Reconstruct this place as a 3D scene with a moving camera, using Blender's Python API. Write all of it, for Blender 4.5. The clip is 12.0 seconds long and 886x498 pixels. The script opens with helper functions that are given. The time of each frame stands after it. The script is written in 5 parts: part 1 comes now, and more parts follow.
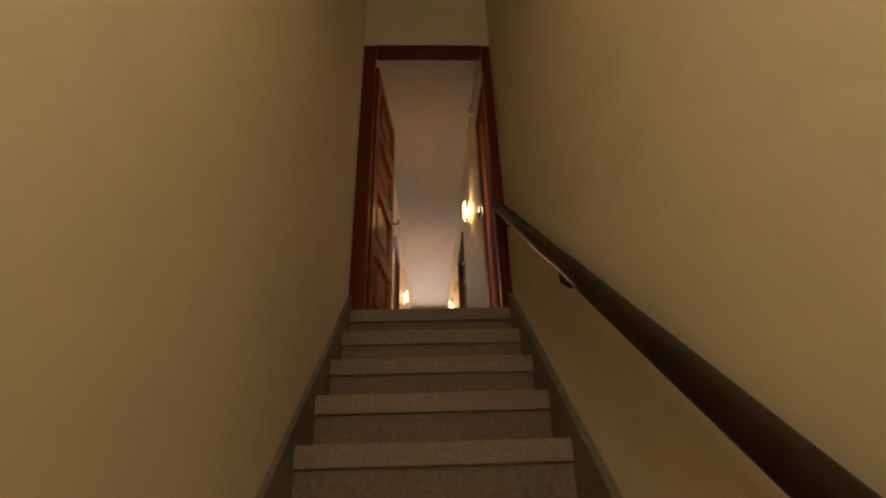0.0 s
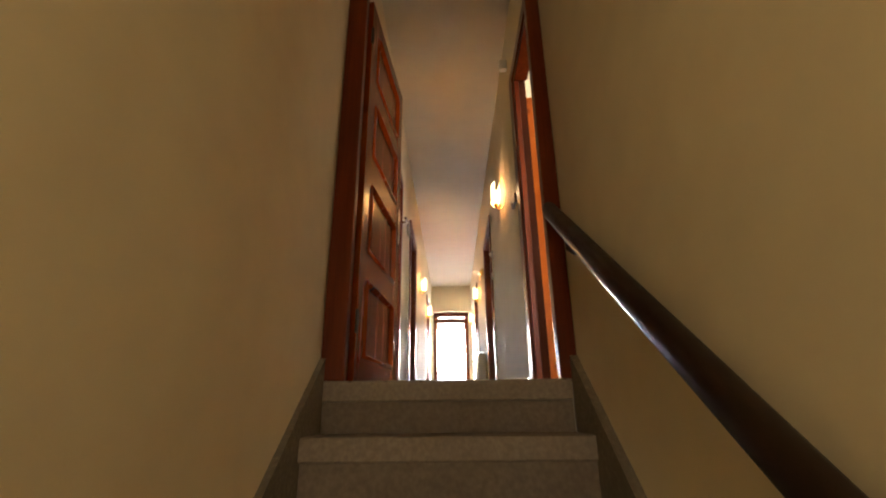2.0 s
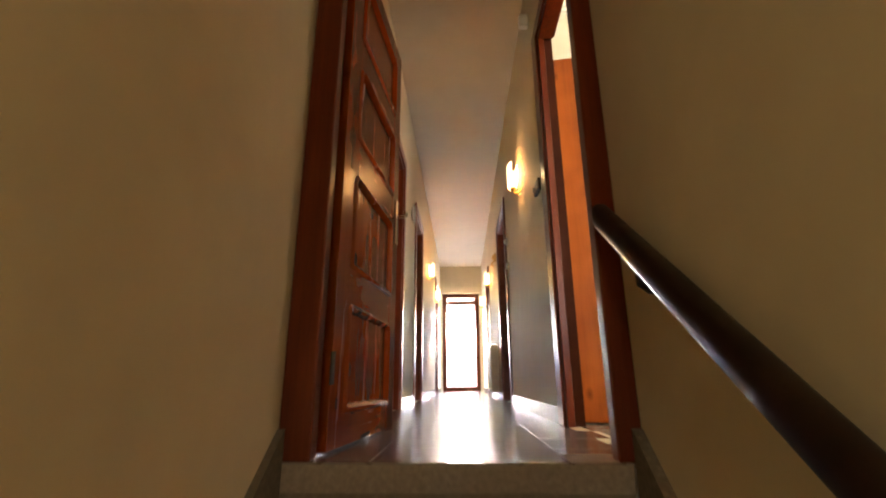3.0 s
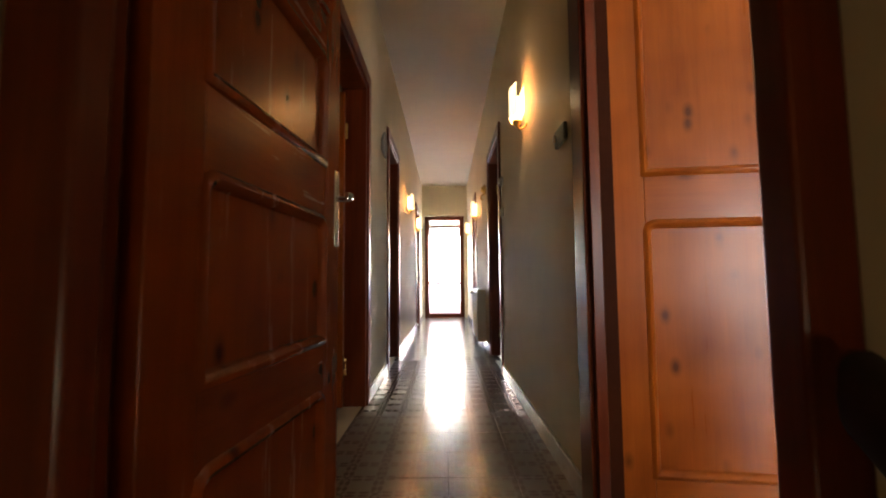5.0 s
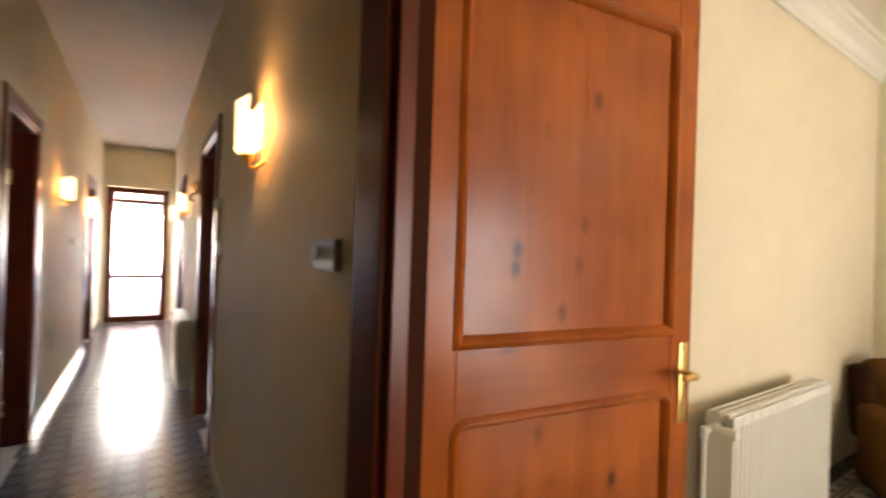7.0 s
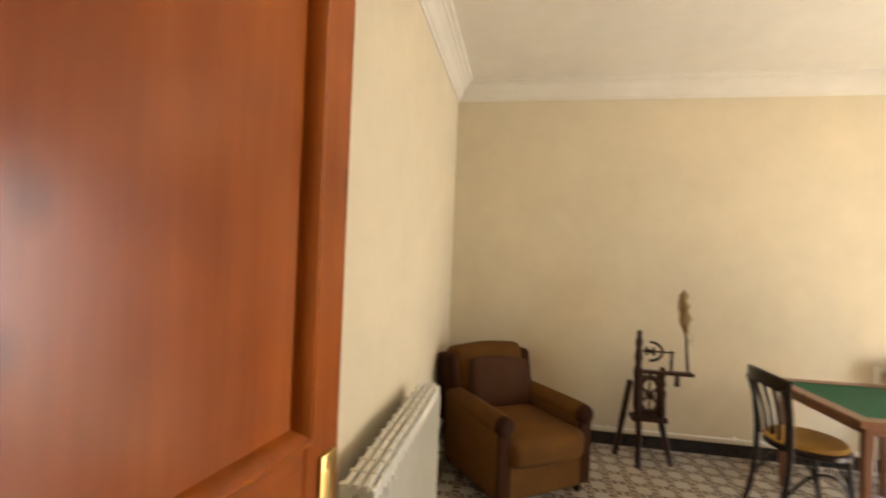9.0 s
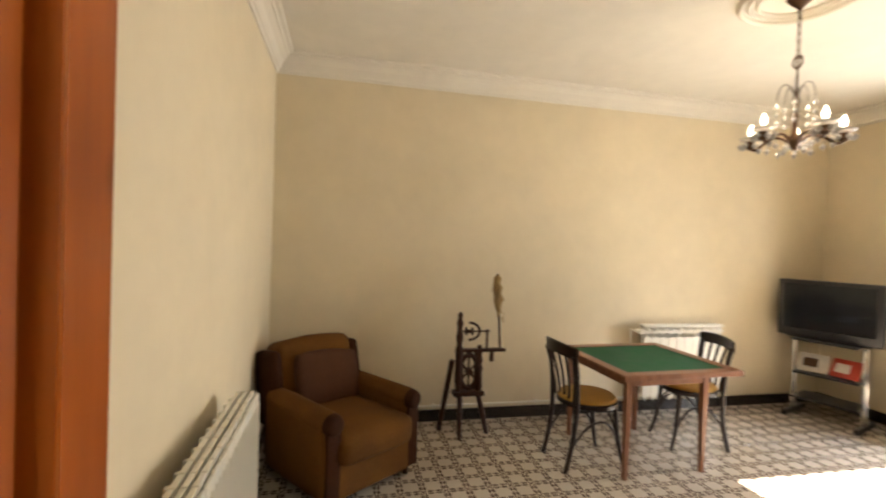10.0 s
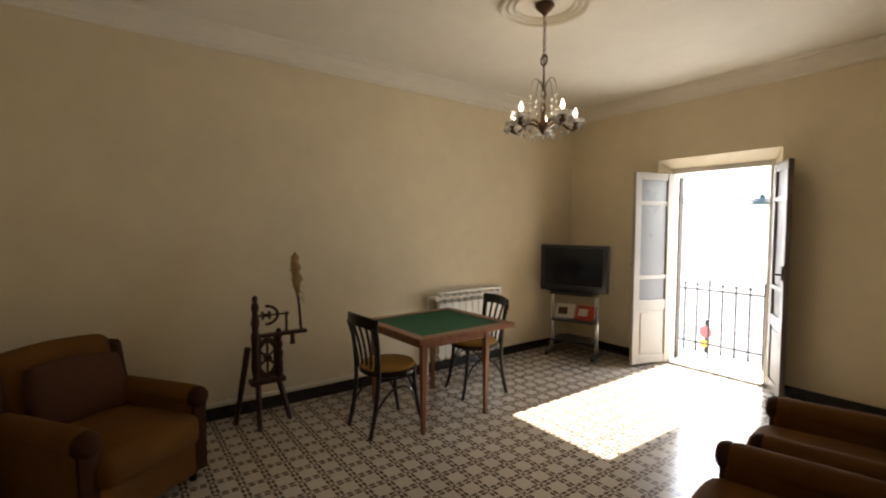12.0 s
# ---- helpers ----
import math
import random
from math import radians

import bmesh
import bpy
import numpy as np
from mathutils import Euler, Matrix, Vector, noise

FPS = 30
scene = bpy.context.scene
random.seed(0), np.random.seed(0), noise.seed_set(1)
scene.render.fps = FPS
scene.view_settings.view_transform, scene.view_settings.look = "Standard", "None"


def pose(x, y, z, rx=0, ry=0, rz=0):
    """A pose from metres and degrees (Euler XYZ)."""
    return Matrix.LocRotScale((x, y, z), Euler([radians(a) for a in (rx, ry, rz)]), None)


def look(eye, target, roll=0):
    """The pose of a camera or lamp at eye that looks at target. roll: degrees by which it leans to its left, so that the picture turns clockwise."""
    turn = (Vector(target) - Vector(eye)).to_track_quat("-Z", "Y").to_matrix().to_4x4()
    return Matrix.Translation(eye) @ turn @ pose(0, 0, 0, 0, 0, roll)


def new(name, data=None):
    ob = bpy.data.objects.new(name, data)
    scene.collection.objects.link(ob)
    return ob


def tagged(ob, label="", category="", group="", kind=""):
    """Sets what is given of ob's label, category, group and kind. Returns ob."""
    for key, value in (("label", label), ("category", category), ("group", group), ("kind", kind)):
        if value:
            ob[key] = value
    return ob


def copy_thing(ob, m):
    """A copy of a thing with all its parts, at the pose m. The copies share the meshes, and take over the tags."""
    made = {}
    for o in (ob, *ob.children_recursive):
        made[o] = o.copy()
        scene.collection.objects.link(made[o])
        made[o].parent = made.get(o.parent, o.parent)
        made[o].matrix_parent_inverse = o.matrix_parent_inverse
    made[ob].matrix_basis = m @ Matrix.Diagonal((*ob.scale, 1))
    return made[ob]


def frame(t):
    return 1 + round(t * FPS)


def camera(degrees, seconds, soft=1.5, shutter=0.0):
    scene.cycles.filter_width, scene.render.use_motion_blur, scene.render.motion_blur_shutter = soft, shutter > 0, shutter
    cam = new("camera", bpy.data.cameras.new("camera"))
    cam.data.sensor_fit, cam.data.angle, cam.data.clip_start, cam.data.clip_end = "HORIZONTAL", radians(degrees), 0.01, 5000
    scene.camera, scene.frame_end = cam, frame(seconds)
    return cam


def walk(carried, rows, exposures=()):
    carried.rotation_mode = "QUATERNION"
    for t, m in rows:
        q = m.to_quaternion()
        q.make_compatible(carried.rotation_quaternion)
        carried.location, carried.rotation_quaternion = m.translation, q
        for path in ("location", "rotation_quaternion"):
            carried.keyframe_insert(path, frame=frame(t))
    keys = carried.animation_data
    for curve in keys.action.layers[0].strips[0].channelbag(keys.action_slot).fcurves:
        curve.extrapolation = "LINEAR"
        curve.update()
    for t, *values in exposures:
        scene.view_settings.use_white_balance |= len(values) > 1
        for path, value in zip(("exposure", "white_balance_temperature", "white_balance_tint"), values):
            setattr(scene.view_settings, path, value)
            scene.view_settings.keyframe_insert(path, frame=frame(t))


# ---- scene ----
cam = camera(89.2, 12.0, soft=2.0, shutter=0.5)
PATH = [
    (0, (0.464, -2.572, -0.787), (0.537, -0.754, 0.042), -1.7),
    (0.5, (0.461, -2.364, -0.63), (0.536, -0.54, 0.185), -1.1),
    (1, (0.495, -2.155, -0.454), (0.525, -0.312, 0.324), -1.1),
    (1.5, (0.495, -1.959, -0.299), (0.499, -0.103, 0.448), -0.5),
    (2, (0.503, -1.767, -0.115), (0.471, 0.113, 0.568), -0.6),
    (2.5, (0.494, -1.549, 0.043), (0.448, 0.345, 0.683), -1.0),
    (2.7, (0.492, -1.481, 0.099), (0.436, 0.422, 0.712), -0.0),
    (3, (0.505, -1.309, 0.206), (0.428, 0.607, 0.775), -0.3),
    (3.5, (0.504, -1.108, 0.371), (0.409, 0.833, 0.844), 0.7),
    (3.7, (0.507, -1.015, 0.424), (0.413, 0.935, 0.853), 0.3),
    (5.3, (0.525, -0.395, 0.863), (0.554, 1.601, 0.974), -0.1),
    (5.5, (0.532, -0.319, 0.924), (0.615, 1.677, 1.02), 0.6),
    (6, (0.520, -0.106, 1.095), (0.880, 1.860, 1.163), 1.2),
    (6.5, (0.515, 0.068, 1.248), (1.236, 1.933, 1.276), 1.3),
    (7, (0.645, 0.275, 1.384), (1.742, 1.948, 1.389), 1.9),
    (7.2, (0.694, 0.328, 1.431), (1.921, 1.907, 1.423), 2.1),
    (8.8, (1.305, 0.703, 1.434), (3.236, 1.22, 1.509), 0.2),
    (9, (1.359, 0.731, 1.434), (3.33, 1.069, 1.453), 2.3),
    (9.5, (1.422, 0.748, 1.443), (3.421, 0.691, 1.45), 2.3),
    (10, (1.462, 0.749, 1.476), (3.415, 0.32, 1.444), 2.0),
    (10.5, (1.437, 0.75, 1.467), (3.309, 0.048, 1.444), 1.7),
    (11, (1.44, 0.746, 1.459), (3.208, -0.189, 1.438), 1.9),
    (11.5, (1.437, 0.721, 1.461), (3.119, -0.36, 1.411), 1.3),
    (12, (1.441, 0.653, 1.438), (3.054, -0.525, 1.339), 0.3),
]
walk(cam, [(t, look(eye, target, roll)) for t, eye, target, roll in PATH],
     exposures=[(0, 4.9), (1.5, 5.2), (2.4, 5.55), (3.1, 5.4), (3.7, 5.15), (5.3, 4.45), (6.2, 4.5), (7.2, 4.65), (8.8, 4.4), (9.5, 4.3), (10.5, 3.85), (11.2, 3.38), (12, 2.82)])

# world and sun: clear sky, sun low over the street and square to the balcony wall
SUN_EL = 38.3
world = bpy.data.worlds.new("world")
scene.world = world
world.use_nodes = True
wn = world.node_tree.nodes
sky = wn.new("ShaderNodeTexSky")
sky.sky_type, sky.sun_disc = "NISHITA", False
sky.sun_elevation, sky.sun_rotation = radians(SUN_EL), radians(180)
world.node_tree.links.new(sky.outputs[0], wn["Background"].inputs[0])
wn["Background"].inputs[1].default_value = 0.15
sun = new("sun", bpy.data.lights.new("sun", "SUN"))
sun.data.energy, sun.data.angle, sun.data.color = 5.0, radians(0.5), (1.0, 0.90, 0.75)
sun.matrix_world = look((3.1, -20, 20 * math.tan(radians(SUN_EL))), (3.4, 0, 0))


def area_lamp(name, eye, target, w, h, power, color):
    lamp = new(name, bpy.data.lights.new(name, "AREA"))
    lamp.data.shape, lamp.data.size, lamp.data.size_y = "RECTANGLE", w, h
    lamp.data.energy, lamp.data.color = power, color
    lamp.matrix_world = look(eye, target)
    return lamp


def bulb(name, at, power, color, radius=0.03):
    lamp = new(name, bpy.data.lights.new(name, "POINT"))
    lamp.data.energy, lamp.data.color, lamp.data.shadow_soft_size = power, color, radius
    lamp.location = at
    return lamp


WARM = (1.0, 0.66, 0.34)
area_lamp("sky_light_balcony", (3.41, -4.36, 1.05), (3.41, 0, 0.9), 0.86, 1.9, 5.8, (0.98, 0.97, 0.95))
area_lamp("sky_light_corridor", (0.49, 9.62, 1.2), (0.49, 0, 1.0), 0.7, 1.7, 1.0, (0.56, 0.69, 1.0))
bulb("stair_bulb", (0.48, -3.45, 0.10), 1.02, (1.0, 0.86, 0.59), 0.08)

# ---- materials ----


def material(name):
    m = bpy.data.materials.new(name)
    m.use_nodes = True
    nt = m.node_tree
    return m, nt, nt.nodes["Principled BSDF"]


def node(nt, kind, **values):
    n = nt.nodes.new(kind)
    for key, v in values.items():
        n.inputs[key].default_value = v
    return n


def ramp(nt, fac, stops):
    r = nt.nodes.new("ShaderNodeValToRGB")
    el = r.color_ramp.elements
    while len(el) < len(stops):
        el.new(0.5)
    for e, (p, c) in zip(el, stops):
        e.position, e.color = p, (*c, 1)
    nt.links.new(fac, r.inputs[0])
    return r.outputs[0]


def mixed(nt, fac, a, b, mode="MIX"):
    x = nt.nodes.new("ShaderNodeMix")
    x.data_type, x.blend_type = "RGBA", mode
    for sock, v in ((x.inputs[0], fac), (x.inputs[6], a), (x.inputs[7], b)):
        if isinstance(v, (tuple, float, int)):
            sock.default_value = (*v, 1) if isinstance(v, tuple) else v
        else:
            nt.links.new(v, sock)
    return x.outputs[2]


def bumped(nt, bsdf, height, strength, distance=0.002):
    b = node(nt, "ShaderNodeBump", Strength=strength, Distance=distance)
    nt.links.new(height, b.inputs["Height"])
    nt.links.new(b.outputs[0], bsdf.inputs["Normal"])


def noise_tex(nt, vec, scale, detail=4.0, rough=0.55):
    n = node(nt, "ShaderNodeTexNoise", Scale=scale, Detail=detail, Roughness=rough)
    if vec is not None:
        nt.links.new(vec, n.inputs["Vector"])
    return n.outputs[0]


def coords(nt, scale=(1, 1, 1), kind="Object"):
    t = nt.nodes.new("ShaderNodeTexCoord")
    mp = node(nt, "ShaderNodeMapping", Scale=scale)
    nt.links.new(t.outputs[kind], mp.inputs[0])
    return mp.outputs[0]


def plain(name, color, rough=0.5, metal=0.0, vary=0.12, scale=18.0, bump=0.15, coat=0.0):
    """Paint, metal or cloth: base colour with mottling at two scales and fine relief."""
    m, nt, b = material(name)
    v = coords(nt)
    big, fine = noise_tex(nt, v, scale * 0.15), noise_tex(nt, v, scale * 3)
    dark = tuple(c * (1 - vary) for c in color)
    light = tuple(min(1, c * (1 + vary * 0.6)) for c in color)
    col = mixed(nt, 0.3, ramp(nt, big, [(0.3, dark), (0.7, light)]), ramp(nt, fine, [(0.3, dark), (0.7, light)]))
    nt.links.new(col, b.inputs["Base Color"])
    r = ramp(nt, big, [(0.3, (rough * 0.85,) * 3), (0.7, (min(1, rough * 1.15),) * 3)])
    nt.links.new(r, b.inputs["Roughness"])
    b.inputs["Metallic"].default_value = metal
    b.inputs["Coat Weight"].default_value = coat
    if bump:
        bumped(nt, b, fine, bump, 0.001)
    return m


def plaster(name, color):
    m, nt, b = material(name)
    v = coords(nt)
    big, mid, fine = noise_tex(nt, v, 0.9), noise_tex(nt, v, 7, 6), noise_tex(nt, v, 140, 3)
    c2 = tuple(c * 0.86 for c in color)
    col = mixed(nt, 0.35, ramp(nt, big, [(0.35, c2), (0.65, color)]), ramp(nt, mid, [(0.3, c2), (0.7, color)]))
    nt.links.new(col, b.inputs["Base Color"])
    b.inputs["Roughness"].default_value = 0.75
    h = mixed(nt, 0.5, mid, fine)
    bumped(nt, b, h, 0.35, 0.003)
    return m


def wood(name, dark, light, rough=0.3, coat=0.3, axis=2, knots=True, scale=1.0):
    """Varnished boards: grain along one axis, dark knots."""
    m, nt, b = material(name)
    s = [14 * scale, 14 * scale, 14 * scale]
    s[axis] = 0.9 * scale
    v = coords(nt, tuple(s))
    grain = noise_tex(nt, v, 1.6, 8, 0.65)
    t = [60, 60, 60]
    t[axis] = 2.5
    fibre = noise_tex(nt, coords(nt, tuple(t)), 2.0, 3)
    broad = noise_tex(nt, coords(nt, (3, 3, 3)), 1.0, 2)
    col = mixed(nt, 0.5, ramp(nt, grain, [(0.25, dark), (0.78, light)]), ramp(nt, broad, [(0.35, dark), (0.65, light)])) if knots else ramp(nt, grain, [(0.3, dark), (0.72, light)])
    col = mixed(nt, ramp(nt, fibre, [(0.35, (0, 0, 0)), (0.75, (0.14, 0.14, 0.14))]), col, tuple(c * 0.7 for c in dark))
    if knots:
        kv = [10.5, 0.0, 10.5]
        kv[axis] = 6.0
        vo = node(nt, "ShaderNodeTexVoronoi", Scale=1.0, Randomness=1.0)
        nt.links.new(coords(nt, tuple(kv)), vo.inputs["Vector"])
        k = ramp(nt, vo.outputs["Distance"], [(0.07, (0.95, 0.95, 0.95)), (0.13, (0.55, 0.55, 0.55)), (0.26, (0, 0, 0))])
        blotch = noise_tex(nt, coords(nt), 4.5, 1)
        k = mixed(nt, 1.0, k, ramp(nt, blotch, [(0.40, (0.0, 0.0, 0.0)), (0.50, (1, 1, 1))]), "MULTIPLY")
        col = mixed(nt, k, col, tuple(c * 0.42 for c in dark))
    nt.links.new(col, b.inputs["Base Color"])
    rr = ramp(nt, grain, [(0.2, (rough * 0.8,) * 3), (0.8, (rough * 1.3,) * 3)])
    nt.links.new(rr, b.inputs["Roughness"])
    b.inputs["Coat Weight"].default_value = coat
    b.inputs["Coat Roughness"].default_value = 0.22
    b.inputs["Specular IOR Level"].default_value = 0.20
    bumped(nt, b, fibre, 0.05, 0.001)
    return m


def glass(name, color=(1, 1, 1), rough=0.0):
    m, nt, b = material(name)
    b.inputs["Base Color"].default_value = (*color, 1)
    b.inputs["Roughness"].default_value = rough
    b.inputs["Transmission Weight"].default_value = 1.0
    b.inputs["IOR"].default_value = 1.45
    return m


def glow(name, color, strength):
    m, nt, b = material(name)
    b.inputs["Base Color"].default_value = (*color, 1)
    b.inputs["Emission Color"].default_value = (*color, 1)
    b.inputs["Emission Strength"].default_value = strength
    return m


def stone(name, base, spot):
    """Worn terrazzo-like step stone."""
    m, nt, b = material(name)
    v = coords(nt)
    big, mid = noise_tex(nt, v, 2.5, 6), noise_tex(nt, v, 60, 4)
    col = ramp(nt, mid, [(0.35, tuple(c * 0.8 for c in base)), (0.55, base), (0.72, spot)])
    col = mixed(nt, ramp(nt, big, [(0.4, (0, 0, 0)), (0.7, (0.5, 0.5, 0.5))]), col, tuple(c * 0.7 for c in base))
    nt.links.new(col, b.inputs["Base Color"])
    nt.links.new(ramp(nt, big, [(0.3, (0.6,) * 3), (0.7, (0.8,) * 3)]), b.inputs["Roughness"])
    bumped(nt, b, mid, 0.15, 0.001)
    return m


def tile_material(name, ground, figure, border, rough=0.12):
    """Cement tile: a pale ground with pairs of dark leaves on each side of its cells."""
    m, nt, b = material(name)
    L = nt.links
    tc = nt.nodes.new("ShaderNodeTexCoord")
    sep = nt.nodes.new("ShaderNodeSeparateXYZ")
    L.new(tc.outputs["Object"], sep.inputs[0])

    def fn(op, a, c=None, d=None):
        n = nt.nodes.new("ShaderNodeMath")
        n.operation = op
        for i, v in enumerate((a, c, d)):
            if v is None:
                continue
            if isinstance(v, (int, float)):
                n.inputs[i].default_value = v
            else:
                L.new(v, n.inputs[i])
        return n.outputs[0]

    # u, v: distance from the tile's middle in half tiles
    k = 2 / 0.135
    u = fn("PINGPONG", fn("ADD", fn("MULTIPLY", sep.outputs[0], k), 101.0), 1.0)
    w = fn("PINGPONG", fn("ADD", fn("MULTIPLY", sep.outputs[1], k), 101.0), 1.0)

    def leaf(a, c):
        p = fn("DIVIDE", fn("SUBTRACT", a, 0.82), 0.14)
        q = fn("DIVIDE", fn("SUBTRACT", c, 0.36), 0.30)
        return fn("LESS_THAN", fn("ADD", fn("MULTIPLY", p, p), fn("MULTIPLY", q, q)), 1.0)

    stem = fn("MULTIPLY", fn("LESS_THAN", fn("ABSOLUTE", fn("SUBTRACT", u, w)), 0.09), fn("GREATER_THAN", fn("MINIMUM", u, w), 0.70))
    fig = fn("MAXIMUM", fn("MAXIMUM", leaf(u, w), leaf(w, u)), stem)
    wear = noise_tex(nt, tc.outputs["Object"], 40, 5)
    fig = fn("MULTIPLY", fig, fn("ADD", fn("MULTIPLY", wear, 0.3), 0.78))
    info = nt.nodes.new("ShaderNodeObjectInfo")
    shade = ramp(nt, info.outputs["Random"], [(0.0, tuple(c * 0.9 for c in ground)), (1.0, ground)])
    shade = mixed(nt, ramp(nt, wear, [(0.3, (0, 0, 0)), (0.75, (0.5, 0.5, 0.5))]), shade, border)
    L.new(mixed(nt, fig, shade, figure), b.inputs["Base Color"])
    L.new(ramp(nt, wear, [(0.3, (rough,) * 3), (0.75, (rough + 0.10,) * 3)]), b.inputs["Roughness"])
    bumped(nt, b, wear, 0.06, 0.001)
    return m


CREAM = plaster("cream_wall_paint", (0.74, 0.638, 0.45))
CEIL = plaster("white_ceiling_paint", (0.78, 0.73, 0.63))
# corridor ceiling: its weaker light is put into a darker, browner tone
HALL_CEIL = plaster("dimmed_hall_ceiling_paint", (0.54, 0.46, 0.34))
WHITE = plain("white_paint", (0.78, 0.75, 0.68), 0.4, vary=0.06)
RADWHITE = plain("radiator_enamel", (0.76, 0.73, 0.64), 0.35, vary=0.05, coat=0.2)
DOORWOOD = wood("varnished_pine", (0.21, 0.038, 0.003), (0.46, 0.115, 0.010), 0.30, 0.18)
DOORWOOD_X = wood("varnished_pine_across", (0.21, 0.038, 0.003), (0.46, 0.115, 0.010), 0.30, 0.18, axis=0)
# stair-head door: darker and redder than the pine above
DARKPINE = wood("dark_pine", (0.12, 0.018, 0.002), (0.26, 0.050, 0.005), 0.24, 0.15)
DARKPINE_X = wood("dark_pine_across", (0.12, 0.018, 0.002), (0.26, 0.050, 0.005), 0.24, 0.15, axis=0)
FRAMEWOOD = wood("dark_red_frame_wood", (0.080, 0.012, 0.003), (0.17, 0.030, 0.006), 0.30, 0.15, knots=False)
DARKWOOD = wood("dark_brown_wood", (0.012, 0.005, 0.003), (0.028, 0.011, 0.006), 0.36, 0.0, knots=False)
DARKWOOD.node_tree.nodes["Principled BSDF"].inputs["Specular IOR Level"].default_value = 0.12
# near-black colour for the shadow gap between door and jamb
GAP_SHADE = plain("door_gap_shade", (0.045, 0.012, 0.005), 0.7, vary=0.2)
GAP_SHADE.node_tree.nodes["Principled BSDF"].inputs["Specular IOR Level"].default_value = 0.05
RAILWOOD = wood("dark_varnished_handrail", (0.010, 0.004, 0.002), (0.024, 0.009, 0.005), 0.5, 0.35, knots=False)
RAILWOOD.node_tree.nodes["Principled BSDF"].inputs["Coat Roughness"].default_value = 0.10
WHEELWOOD = wood("old_turned_wood", (0.022, 0.008, 0.004), (0.065, 0.022, 0.010), 0.4, 0.15, knots=False, scale=2)
TABLEWOOD = wood("table_wood", (0.16, 0.060, 0.028), (0.30, 0.125, 0.060), 0.35, 0.25, knots=False)
BLACKWOOD = wood("black_bentwood", (0.010, 0.006, 0.004), (0.030, 0.015, 0.010), 0.3, 0.3, knots=False)
FELT = plain("green_felt", (0.008, 0.092, 0.034), 0.95, vary=0.2, scale=60, bump=0.4)
SEATPAD = plain("mustard_seat_cloth", (0.42, 0.23, 0.045), 0.85, vary=0.25, scale=30, bump=0.4)
SOFATAN = plain("tan_chenille", (0.118, 0.050, 0.011), 0.92, vary=0.28, scale=28, bump=0.6)
SOFABROWN = plain("brown_velour", (0.040, 0.013, 0.004), 0.8, vary=0.3, scale=25, bump=0.5)
CUSHION = plain("brown_cushion_cloth", (0.080, 0.034, 0.017), 0.85, vary=0.3, scale=30, bump=0.5)
for cloth in (SOFATAN, SOFABROWN, CUSHION):
    cloth.node_tree.nodes["Principled BSDF"].inputs["Specular IOR Level"].default_value = 0.12
TEAL = plain("grey_teal_cloth", (0.13, 0.17, 0.16), 0.85, vary=0.2, scale=30, bump=0.4)
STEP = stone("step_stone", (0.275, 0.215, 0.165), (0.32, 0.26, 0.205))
# step stone again, darkened for the shade on the risers
RISER = stone("shaded_riser_stone", (0.205, 0.155, 0.115), (0.235, 0.185, 0.14))
SKIRTSTONE = stone("dark_skirting_stone", (0.20, 0.165, 0.12), (0.27, 0.23, 0.17))
BRASS = plain("brass", (0.72, 0.50, 0.18), 0.28, 1.0, vary=0.15)
BRONZE = plain("dark_bronze", (0.10, 0.055, 0.030), 0.4, 0.85, vary=0.2)
CHROME = plain("chrome", (0.78, 0.78, 0.78), 0.14, 1.0, vary=0.04, bump=0)
BLACKPL = plain("black_plastic", (0.014, 0.014, 0.016), 0.35, vary=0.1)
SCREEN = plain("tv_screen", (0.010, 0.012, 0.016), 0.10, vary=0.02, bump=0)
IRON = plain("dark_iron", (0.030, 0.028, 0.028), 0.5, 0.6, vary=0.2)
BLACKBASE = plain("black_skirting_tile", (0.020, 0.014, 0.012), 0.25, vary=0.25, coat=0.2)
GREYBASE = plain("grey_marble_skirting", (0.42, 0.41, 0.40), 0.22, vary=0.35, scale=14, coat=0.2)
TILE = tile_material("patterned_cement_tile", (0.50, 0.44, 0.365), (0.066, 0.040, 0.030), (0.42, 0.365, 0.295))
# corridor tile: darker ground and fainter figure than in the room
TILE_HALL = tile_material("dark_hall_tile", (0.25, 0.21, 0.18), (0.12, 0.085, 0.066), (0.20, 0.165, 0.14), 0.15)
FACADE = plaster("street_facade_paint", (0.88, 0.81, 0.72))
PARAPET = plaster("pinkish_parapet_render", (0.50, 0.36, 0.34))
SLATE = plain("slate_blue_blind_paint", (0.035, 0.045, 0.055), 0.7, vary=0.15)
GLASS = glass("window_glass")
# right balcony leaf: the shade on it is painted in as grey-brown
SHADED_LEAF = plain("shaded_leaf_paint", (0.12, 0.090, 0.072), 0.5, vary=0.25)
# old white leaf and its curtained panes: backlit shade is in these darker colours
SHADED_LEAFPAINT = plain("shaded_old_white_paint", (0.34, 0.310, 0.268), 0.45, vary=0.08)
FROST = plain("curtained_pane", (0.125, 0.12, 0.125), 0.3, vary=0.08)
# panes of the right leaf, darkened to brown for the same shade
DARKPANE = plain("shaded_brown_pane", (0.055, 0.034, 0.026), 0.55, vary=0.25)
CRYSTAL = glass("crystal", (1, 0.98, 0.95), 0.05)
CRYSTAL.node_tree.nodes["Principled BSDF"].inputs["Transmission Weight"].default_value = 0.55
SHADE = glow("lit_glass_shade", (1.0, 0.66, 0.30), 0.14)
CANDLE = glow("lit_candle_bulb", (1.0, 0.84, 0.60), 1.0)
# side room walls: part of their dimness is put into this darker paint
DARKROOM = plaster("dimmed_room_paint", (0.40, 0.36, 0.28))
